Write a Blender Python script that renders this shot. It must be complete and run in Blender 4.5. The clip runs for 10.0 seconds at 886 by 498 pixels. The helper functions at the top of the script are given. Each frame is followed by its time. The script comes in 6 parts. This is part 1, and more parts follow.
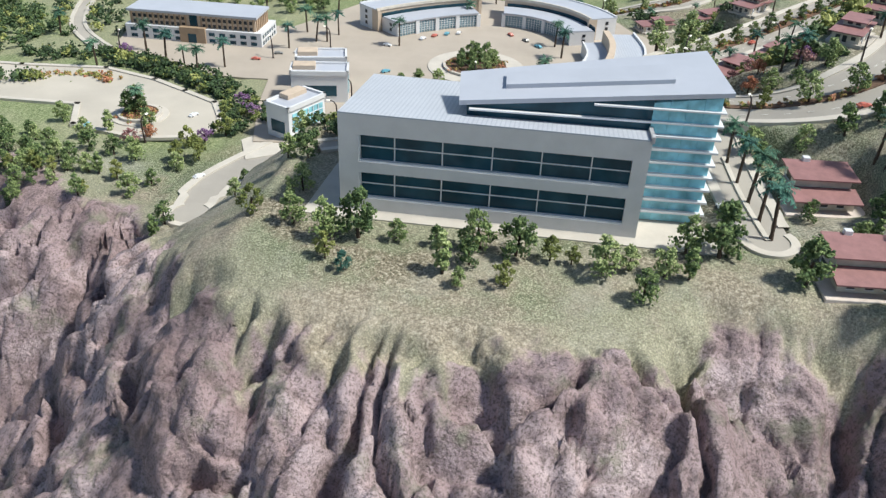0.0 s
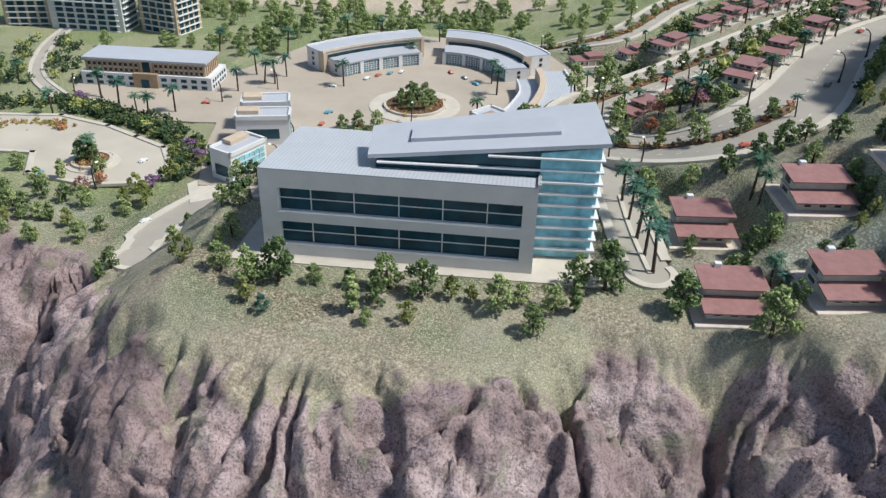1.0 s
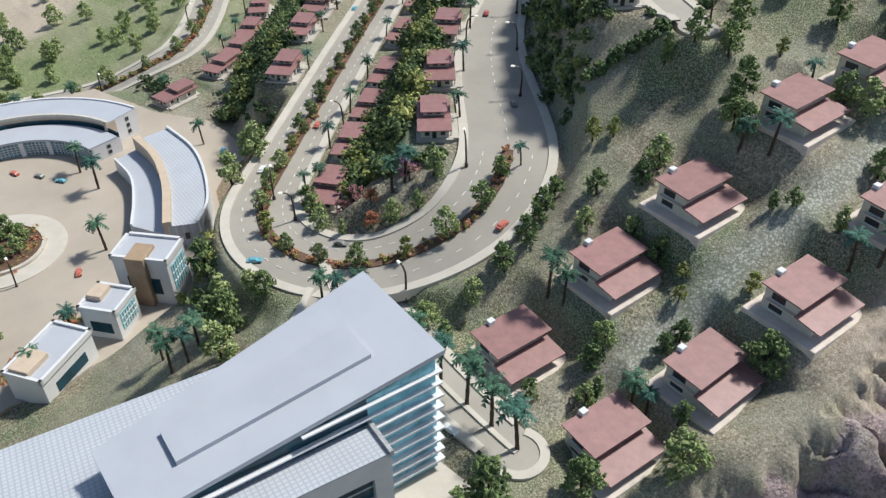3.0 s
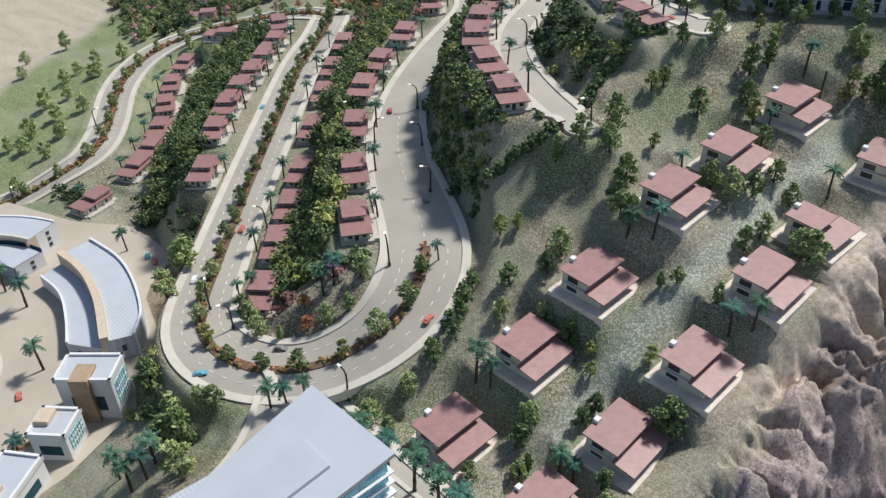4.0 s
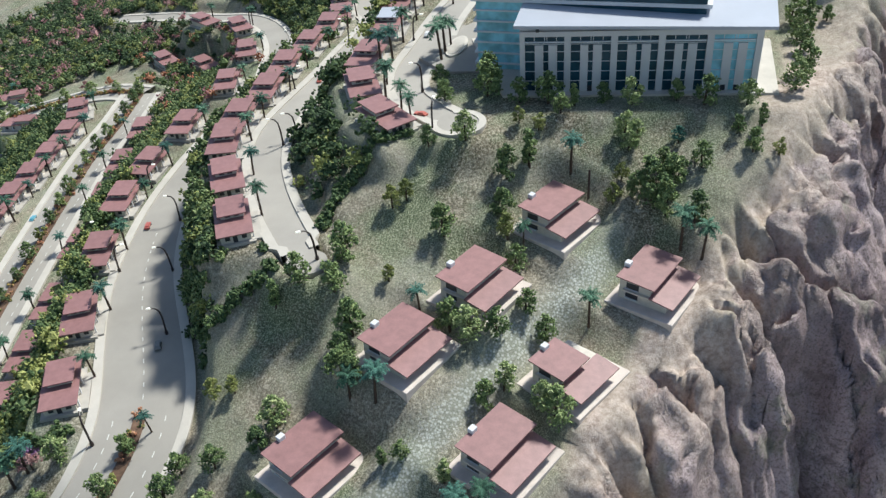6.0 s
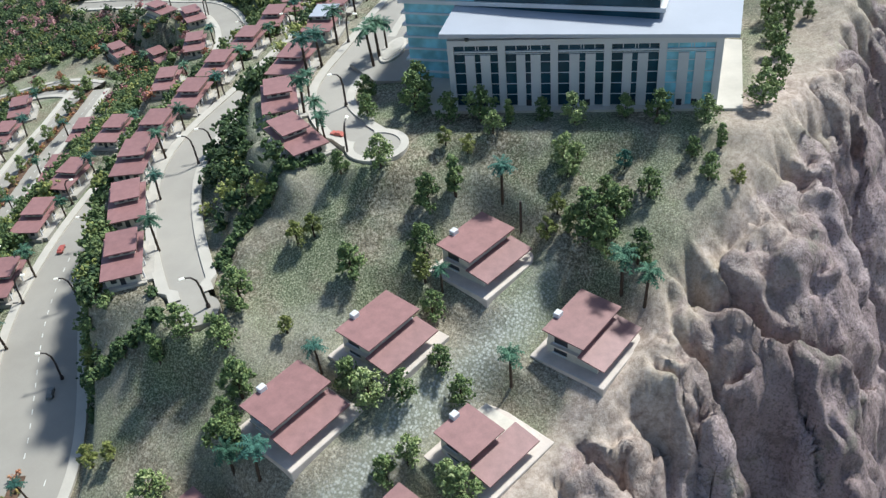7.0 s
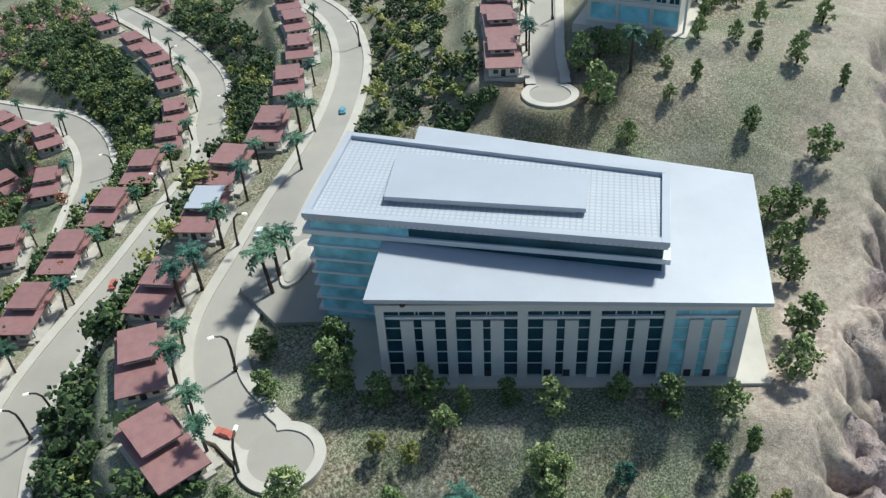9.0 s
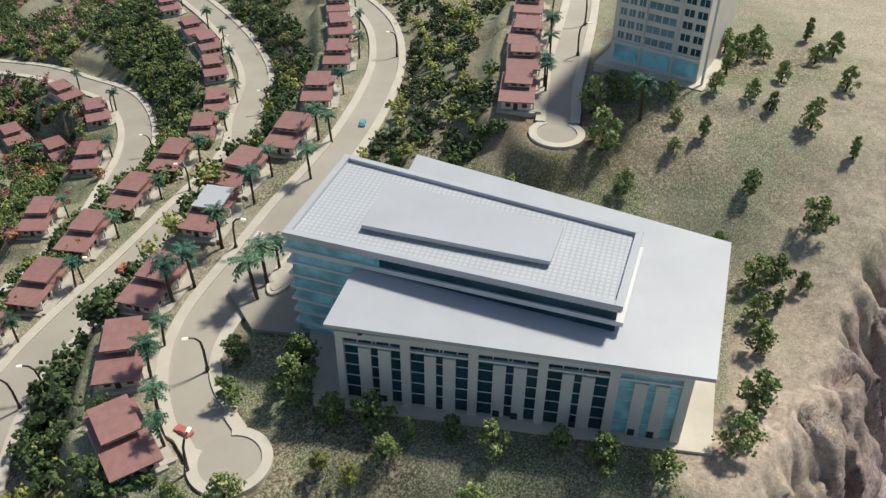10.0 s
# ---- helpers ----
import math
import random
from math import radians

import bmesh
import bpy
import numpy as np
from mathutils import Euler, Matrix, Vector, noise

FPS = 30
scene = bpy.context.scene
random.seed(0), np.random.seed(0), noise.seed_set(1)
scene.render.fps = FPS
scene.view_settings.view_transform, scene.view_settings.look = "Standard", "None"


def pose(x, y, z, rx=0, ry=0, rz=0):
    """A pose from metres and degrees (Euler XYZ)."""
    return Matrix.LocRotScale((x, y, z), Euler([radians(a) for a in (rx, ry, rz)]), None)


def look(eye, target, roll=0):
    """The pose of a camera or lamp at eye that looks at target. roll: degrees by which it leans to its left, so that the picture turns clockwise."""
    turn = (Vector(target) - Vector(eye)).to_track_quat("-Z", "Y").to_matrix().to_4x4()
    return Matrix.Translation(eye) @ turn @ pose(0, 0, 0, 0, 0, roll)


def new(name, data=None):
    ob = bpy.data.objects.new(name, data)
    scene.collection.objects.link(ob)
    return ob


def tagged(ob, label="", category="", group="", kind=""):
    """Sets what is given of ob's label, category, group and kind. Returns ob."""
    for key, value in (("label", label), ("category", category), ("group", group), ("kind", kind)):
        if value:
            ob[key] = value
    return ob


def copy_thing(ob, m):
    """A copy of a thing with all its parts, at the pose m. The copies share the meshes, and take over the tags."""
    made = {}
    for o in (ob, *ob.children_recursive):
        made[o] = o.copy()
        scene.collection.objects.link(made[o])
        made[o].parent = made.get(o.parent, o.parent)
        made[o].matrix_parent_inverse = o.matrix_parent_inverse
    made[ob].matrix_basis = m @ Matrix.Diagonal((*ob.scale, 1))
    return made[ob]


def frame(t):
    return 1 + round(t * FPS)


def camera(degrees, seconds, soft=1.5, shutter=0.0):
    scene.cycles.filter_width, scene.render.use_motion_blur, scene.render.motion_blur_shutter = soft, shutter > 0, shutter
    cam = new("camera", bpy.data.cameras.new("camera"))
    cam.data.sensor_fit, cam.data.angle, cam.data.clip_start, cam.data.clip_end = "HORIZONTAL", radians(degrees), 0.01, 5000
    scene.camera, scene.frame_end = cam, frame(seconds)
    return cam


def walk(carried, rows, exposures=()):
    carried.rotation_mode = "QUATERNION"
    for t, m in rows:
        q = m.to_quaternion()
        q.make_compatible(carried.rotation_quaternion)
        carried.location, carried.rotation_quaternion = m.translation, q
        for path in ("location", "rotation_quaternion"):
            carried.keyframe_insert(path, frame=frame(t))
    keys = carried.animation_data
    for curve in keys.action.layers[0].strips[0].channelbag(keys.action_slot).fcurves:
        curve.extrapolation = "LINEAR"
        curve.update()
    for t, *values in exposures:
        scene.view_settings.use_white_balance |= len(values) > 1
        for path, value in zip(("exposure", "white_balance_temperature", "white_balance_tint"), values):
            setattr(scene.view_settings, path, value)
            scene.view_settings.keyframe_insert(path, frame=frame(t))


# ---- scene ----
cam = camera(56.7, 10.0, soft=1.4)
PATH = [
    (0, (0.075, 0.08, 0.513), (0.05, 1.77, -0.556), 2.3),
    (0.1, (0.094, 0.072, 0.531), (0.045, 1.77, -0.524), 1.7),
    (0.5, (0.109, 0.04, 0.557), (0.056, 1.763, -0.457), 1.7),
    (1, (0.133, 0.036, 0.565), (0.149, 1.748, -0.468), 1.5),
    (1.4, (0.14, 0.14, 0.564), (0.246, 1.834, -0.495), 1.3),
    (1.5, (0.134, 0.185, 0.568), (0.319, 1.85, -0.525), 1.1),
    (2, (0.163, 0.245, 0.604), (0.568, 1.821, -0.559), 0.5),
    (2.2, (0.153, 0.259, 0.609), (0.658, 1.786, -0.579), 0.2),
    (3.3, (0.025, 0.374, 0.692), (1.07, 1.566, -0.529), -0.8),
    (3.5, (0.013, 0.368, 0.716), (1.104, 1.553, -0.47), -0.7),
    (4, (0.03, 0.348, 0.745), (1.175, 1.506, -0.416), -1.6),
    (4.5, (0.077, 0.332, 0.732), (1.261, 1.44, -0.439), -2.8),
    (5, (0.143, 0.318, 0.742), (1.36, 1.389, -0.429), -3.6),
    (5.5, (0.207, 0.305, 0.76), (1.436, 1.379, -0.396), -4.3),
    (6, (0.307, 0.299, 0.768), (1.514, 1.404, -0.381), -4.9),
    (6.2, (0.354, 0.292, 0.764), (1.548, 1.408, -0.389), -5.0),
    (7.3, (0.481, 0.312, 0.756), (1.61, 1.422, -0.466), -6.7),
    (7.5, (0.519, 0.369, 0.74), (1.689, 1.445, -0.474), -6.3),
    (8, (0.587, 0.437, 0.764), (1.811, 1.44, -0.459), -5.3),
    (8.5, (0.608, 0.458, 0.779), (1.873, 1.418, -0.437), -4.6),
    (9, (0.645, 0.483, 0.804), (1.935, 1.431, -0.395), -3.4),
    (9.5, (0.655, 0.476, 0.818), (1.941, 1.446, -0.368), -1.9),
    (10, (0.684, 0.437, 0.839), (1.871, 1.491, -0.377), 0.2),
]
# the clip's camera turns cooler and greener on the way, then warm at the end
BALANCE = [(0, 0.06, 6480, 4), (1.0, -0.14, 6480, 5), (2.0, -0.12, 6500, 5), (4.0, -0.11, 6480, 5), (6.0, 0.06, 6250, 3), (7.5, 0.07, 6070, 1), (8.5, -0.08, 6100, -2), (9.0, -0.12, 6200, -1), (9.4, -0.20, 6820, 2), (10.0, -0.23, 7200, 4)]
walk(cam, [(t, look(eye, target, roll)) for t, eye, target, roll in PATH], BALANCE)

# ---------------------------------------------------------------- light
SUN_AZ, SUN_EL = radians(-7), radians(54)
world = bpy.data.worlds.new("sky")
scene.world = world
world.use_nodes = True
wn = world.node_tree.nodes
sky = wn.new("ShaderNodeTexSky")
sky.sky_type = 'NISHITA'
sky.sun_disc = False
sky.sun_elevation = SUN_EL
sky.sun_rotation = math.pi / 2 - SUN_AZ
world.node_tree.links.new(sky.outputs[0], wn["Background"].inputs[0])
wn["Background"].inputs[1].default_value = 0.112
sun = new("sun", bpy.data.lights.new("sun", 'SUN'))
sun.data.energy = 5.0
sun.data.angle = radians(6)
sun.data.color = (1.0, 0.965, 0.915)
sun.matrix_world = look((0, 0, 0), (-math.cos(SUN_AZ) * math.cos(SUN_EL), -math.sin(SUN_AZ) * math.cos(SUN_EL), -math.sin(SUN_EL)))


# ---------------------------------------------------------------- materials
def material(name, colour, rough=0.7, metal=0.0):
    m = bpy.data.materials.new(name)
    m.use_nodes = True
    b = m.node_tree.nodes["Principled BSDF"]
    b.inputs["Base Color"].default_value = (*colour, 1)
    b.inputs["Roughness"].default_value = rough
    b.inputs["Metallic"].default_value = metal
    return m


def nodes_of(m):
    return m.node_tree.nodes, m.node_tree.links, m.node_tree.nodes["Principled BSDF"]


def noise_node(m, scale, detail=4.0, rough=0.55, coord="Object", warp=0.0):
    n, l, _ = nodes_of(m)
    tc = n.new("ShaderNodeTexCoord")
    t = n.new("ShaderNodeTexNoise")
    t.inputs["Scale"].default_value = scale
    t.inputs["Detail"].default_value = detail
    t.inputs["Roughness"].default_value = rough
    t.inputs["Distortion"].default_value = warp
    l.new(tc.outputs[coord], t.inputs["Vector"])
    return t.outputs["Fac"]


def ramp(m, fac, stops):
    n, l, _ = nodes_of(m)
    r = n.new("ShaderNodeValToRGB")
    r.color_ramp.elements[0].position, r.color_ramp.elements[0].color = stops[0][0], (*stops[0][1], 1)
    r.color_ramp.elements[1].position, r.color_ramp.elements[1].color = stops[-1][0], (*stops[-1][1], 1)
    for p, c in stops[1:-1]:
        r.color_ramp.elements.new(p).color = (*c, 1)
    l.new(fac, r.inputs[0])
    return r.outputs[0]


def grey(a):
    return (a, a, a)


def mix(m, fac, a, b, blend='MIX'):
    n, l, _ = nodes_of(m)
    x = n.new("ShaderNodeMix")
    x.data_type, x.blend_type = 'RGBA', blend
    for sock, v in ((x.inputs[0], fac), (x.inputs[6], a), (x.inputs[7], b)):
        if isinstance(v, (int, float)):
            sock.default_value = v
        elif isinstance(v, tuple):
            sock.default_value = (*v, 1)
        else:
            l.new(v, sock)
    return x.outputs[2]


def bump(m, height, strength=0.3, dist=0.001):
    n, l, b = nodes_of(m)
    k = n.new("ShaderNodeBump")
    k.inputs["Strength"].default_value = strength
    k.inputs["Distance"].default_value = dist
    l.new(height, k.inputs["Height"])
    l.new(k.outputs[0], b.inputs["Normal"])


def worn(name, colour, scale=60, spread=0.12, rough=0.7, metal=0.0, relief=0.15, grain=900, coord="Object"):
    """A painted or plain surface with blotches, a fine grain and a shift from piece to piece."""
    m = material(name, colour, rough, metal)
    n, l, b = nodes_of(m)
    lo, hi = tuple(c * (1 - spread) for c in colour), tuple(min(1, c * (1 + spread)) for c in colour)
    big = ramp(m, noise_node(m, scale, 5, 0.6, coord), [(0.3, lo), (0.7, hi)])
    fine = ramp(m, noise_node(m, grain, 2, 0.6, coord), [(0.3, grey(1 - spread * 0.6)), (0.7, grey(1.0))])
    col = mix(m, 1.0, big, fine, 'MULTIPLY')
    info = n.new("ShaderNodeObjectInfo")
    col = mix(m, 1.0, col, ramp(m, info.outputs["Random"], [(0.0, grey(1 - spread * 0.7)), (1.0, grey(1.0))]), 'MULTIPLY')
    l.new(col, b.inputs["Base Color"])
    bump(m, noise_node(m, grain, 3, 0.6, coord), relief, 0.0006)
    return m


def leafy(name, stops, rough=0.75):
    """Foliage: colour by plant and by clump, with a fine grain."""
    m = material(name, stops[0][1], rough)
    n, l, b = nodes_of(m)
    info = n.new("ShaderNodeObjectInfo")
    geo = n.new("ShaderNodeNewGeometry")
    a = n.new("ShaderNodeMath")
    a.operation = 'MULTIPLY_ADD'
    a.inputs[1].default_value = 0.55
    l.new(geo.outputs["Random Per Island"], a.inputs[0])
    k = n.new("ShaderNodeMath")
    k.operation = 'MULTIPLY'
    k.inputs[1].default_value = 0.45
    l.new(info.outputs["Random"], k.inputs[0])
    l.new(k.outputs[0], a.inputs[2])
    col = ramp(m, a.outputs[0], stops)
    fine = ramp(m, noise_node(m, 700, 3, 0.7), [(0.3, grey(0.55)), (0.7, grey(1.35))])
    l.new(mix(m, 1.0, col, fine, 'MULTIPLY'), b.inputs["Base Color"])
    bump(m, noise_node(m, 900, 3, 0.7), 0.6, 0.001)
    return m


M_WHITE = worn("white_board", (0.70, 0.70, 0.72), 40, 0.05, 0.55, relief=0.05)
M_WALL = worn("white_wall", (0.63, 0.62, 0.62), 50, 0.06, 0.6, relief=0.08)
M_ROOF = worn("blue_white_roof", (0.46, 0.48, 0.54), 30, 0.05, 0.4, relief=0.03)
M_BEIGE = worn("beige_stone", (0.56, 0.45, 0.35), 90, 0.08, 0.75)
M_TAN = worn("tan_panel", (0.42, 0.30, 0.20), 90, 0.15, 0.6)
M_GROOVE = worn("grey_groove", (0.30, 0.31, 0.36), 60, 0.1, 0.7)
M_RED = worn("red_roof", (0.32, 0.165, 0.16), 120, 0.16, 0.5, relief=0.1)
M_CREAM = worn("cream_wall", (0.66, 0.60, 0.52), 150, 0.1, 0.7)
M_DARK = worn("dark_opening", (0.03, 0.035, 0.045), 150, 0.2, 0.3)
M_ASPHALT = worn("grey_road", (0.395, 0.362, 0.32), 14, 0.12, 0.75, relief=0.1, grain=1500)
M_KERB = worn("pale_kerb", (0.56, 0.515, 0.455), 40, 0.09, 0.7)
M_PLAZA = worn("pale_paving", (0.43, 0.37, 0.31), 10, 0.12, 0.75, relief=0.1, grain=1300)
M_PAVE = worn("light_paving", (0.50, 0.455, 0.39), 12, 0.10, 0.75, relief=0.1, grain=1300)
M_LINE = worn("white_line", (0.75, 0.74, 0.70), 200, 0.15, 0.6)
M_TRUNK = worn("brown_trunk", (0.07, 0.045, 0.03), 300, 0.3, 0.8)
M_POLE = worn("dark_pole", (0.045, 0.03, 0.028), 200, 0.2, 0.45)
M_LAMP = worn("white_lamp_head", (0.85, 0.83, 0.76), 200, 0.05, 0.4)
M_LAMP.node_tree.nodes["Principled BSDF"].inputs["Emission Color"].default_value = (1.0, 0.93, 0.80, 1)
M_LAMP.node_tree.nodes["Principled BSDF"].inputs["Emission Strength"].default_value = 0.4
M_SOIL = worn("dark_soil", (0.17, 0.10, 0.065), 150, 0.35, 0.9, relief=0.5)
M_SLAB = worn("pinkish_slab", (0.66, 0.57, 0.51), 90, 0.12, 0.75)
M_BASE = worn("grey_plinth", (0.50, 0.46, 0.41), 80, 0.12, 0.75)
M_GREEN = leafy("green_leaves", [(0.0, (0.03, 0.065, 0.026)), (0.35, (0.11, 0.175, 0.060)), (0.7, (0.29, 0.37, 0.135)), (1.0, (0.62, 0.66, 0.33))])
M_BUSH = leafy("dark_green_leaves", [(0.0, (0.014, 0.031, 0.013)), (0.35, (0.046, 0.086, 0.030)), (0.7, (0.110, 0.165, 0.055)), (1.0, (0.28, 0.33, 0.13))])
M_OLIVE = leafy("yellow_green_leaves", [(0.0, (0.08, 0.11, 0.03)), (0.5, (0.22, 0.25, 0.065)), (1.0, (0.46, 0.46, 0.16))])
M_TEAL = leafy("teal_leaves", [(0.0, (0.015, 0.06, 0.05)), (0.5, (0.04, 0.13, 0.10)), (1.0, (0.10, 0.24, 0.18))])
M_PINK = leafy("pink_flowers", [(0.0, (0.20, 0.07, 0.07)), (0.5, (0.38, 0.18, 0.18)), (1.0, (0.55, 0.36, 0.34))])
M_ORANGE = leafy("orange_flowers", [(0.0, (0.28, 0.09, 0.05)), (0.5, (0.46, 0.19, 0.10)), (1.0, (0.60, 0.34, 0.20))])
M_FLOWER = leafy("mixed_flowers", [(0.0, (0.40, 0.07, 0.05)), (0.3, (0.45, 0.16, 0.10)), (0.55, (0.12, 0.17, 0.05)), (0.8, (0.48, 0.33, 0.10)), (1.0, (0.45, 0.20, 0.20))])
M_PURPLE = leafy("purple_flowers", [(0.0, (0.16, 0.07, 0.18)), (0.5, (0.32, 0.17, 0.36)), (1.0, (0.42, 0.30, 0.40))])


def glassy(name, colour, rough=0.12, scale=40):
    """Tinted acrylic panes: a coloured, glossy sheet with a slight waviness."""
    m = material(name, colour, rough)
    n, l, b = nodes_of(m)
    lo, hi = tuple(c * 0.75 for c in colour), tuple(min(1, c * 1.3) for c in colour)
    l.new(ramp(m, noise_node(m, scale, 3, 0.5), [(0.35, lo), (0.65, hi)]), b.inputs["Base Color"])
    b.inputs["Specular IOR Level"].default_value = 0.22
    bump(m, noise_node(m, 60, 2, 0.5), 0.06, 0.002)
    return m


M_GLASS = glassy("dark_blue_glass", (0.02, 0.06, 0.085))
M_CYAN = glassy("cyan_glass", (0.27, 0.57, 0.66), 0.1, 70)
M_SKYGLASS = glassy("grey_blue_glass", (0.15, 0.25, 0.30))
M_MULLION = worn("pale_mullion", (0.66, 0.68, 0.70), 200, 0.05, 0.5)


# ---------------------------------------------------------------- mesh helpers
def part(name, bm, mat, parent=None, label=""):
    me = bpy.data.meshes.new(name)
    bm.to_mesh(me)
    bm.free()
    me.materials.append(mat)
    ob = new(name, me)
    ob.parent = parent
    if label:
        ob["label"] = label
    return ob


def thing(name, m, label, category, group=""):
    ob = new(name)
    ob.empty_display_size = 0.01
    ob.matrix_basis = m
    return tagged(ob, label, category, group)


def box(bm, x0, x1, y0, y1, z0, z1, bevel=0.0):
    r = bmesh.ops.create_cube(bm, size=1, matrix=Matrix.LocRotScale(((x0 + x1) / 2, (y0 + y1) / 2, (z0 + z1) / 2), None, (abs(x1 - x0), abs(y1 - y0), abs(z1 - z0))))
    if bevel:
        es = list({e for v in r["verts"] for e in v.link_edges})
        bmesh.ops.bevel(bm, geom=es, offset=bevel, segments=1, affect='EDGES')
    return bm


def boxes(*args, bevel=0.0):
    bm = bmesh.new()
    for a in args:
        box(bm, *a, bevel=bevel)
    return bm


def prism(poly, z0, z1, bm=None):
    """An upright block over a plan; z0 and z1 are heights, or a height for each corner."""
    bm = bm or bmesh.new()
    n = len(poly)
    lo = z0 if hasattr(z0, "__len__") else [z0] * n
    hi = z1 if hasattr(z1, "__len__") else [z1] * n
    a = [bm.verts.new((p[0], p[1], h)) for p, h in zip(poly, lo)]
    b = [bm.verts.new((p[0], p[1], h)) for p, h in zip(poly, hi)]
    fs = [bm.faces.new(b), bm.faces.new(a[::-1])]
    for i in range(n):
        j = (i + 1) % n
        fs.append(bm.faces.new((a[i], a[j], b[j], b[i])))
    bmesh.ops.recalc_face_normals(bm, faces=fs)
    return bm


def raw(name, verts, faces, mat, smooth=False):
    me = bpy.data.meshes.new(name)
    me.from_pydata([tuple(v) for v in verts], [], faces)
    me.materials.append(mat)
    if smooth:
        me.shade_smooth()
    return me


# ---------------------------------------------------------------- numeric noise for the ground
rng = np.random.default_rng(7)
PERM = rng.permutation(512)
GRAD = rng.normal(size=(512, 2))
GRAD /= np.linalg.norm(GRAD, axis=1)[:, None]


def perlin(x, y):
    xi, yi = np.floor(x).astype(int), np.floor(y).astype(int)
    xf, yf = x - xi, y - yi

    def g(a, b):
        h = PERM[(PERM[(xi + a) % 512] + yi + b) % 512]
        return GRAD[h, 0] * (xf - a) + GRAD[h, 1] * (yf - b)
    u, v = xf ** 3 * (xf * (xf * 6 - 15) + 10), yf ** 3 * (yf * (yf * 6 - 15) + 10)
    return (g(0, 0) * (1 - u) + g(1, 0) * u) * (1 - v) + (g(0, 1) * (1 - u) + g(1, 1) * u) * v


def fbm(x, y, octaves=4):
    return sum(perlin(x * 2 ** k + 17 * k, y * 2 ** k - 9 * k) / 2 ** k for k in range(octaves))


def crease(n, k):
    """Rounded backs with sharp clefts between them."""
    return np.sqrt(np.clip(abs(n) * k, 0.0, 1.0))


def smooth(a, b, x):
    t = np.clip((x - a) / (b - a), 0, 1)
    return t * t * (3 - 2 * t)


def spline(pts, step=0.008):
    """Points along a smooth line through pts, of any number of columns."""
    p = np.array(pts, float)
    q = np.vstack([2 * p[0] - p[1], p, 2 * p[-1] - p[-2]])
    out = []
    for i in range(1, len(q) - 2):
        a, b, c, d = q[i - 1:i + 3]
        n = max(2, int(np.linalg.norm((c - b)[:2]) / step))
        for k in range(n):
            u = k / n
            out.append(0.5 * (2 * b + (c - a) * u + (2 * a - 5 * b + 4 * c - d) * u * u + (3 * b - a - 3 * c + d) * u ** 3))
    return np.array(out + [q[-2]])


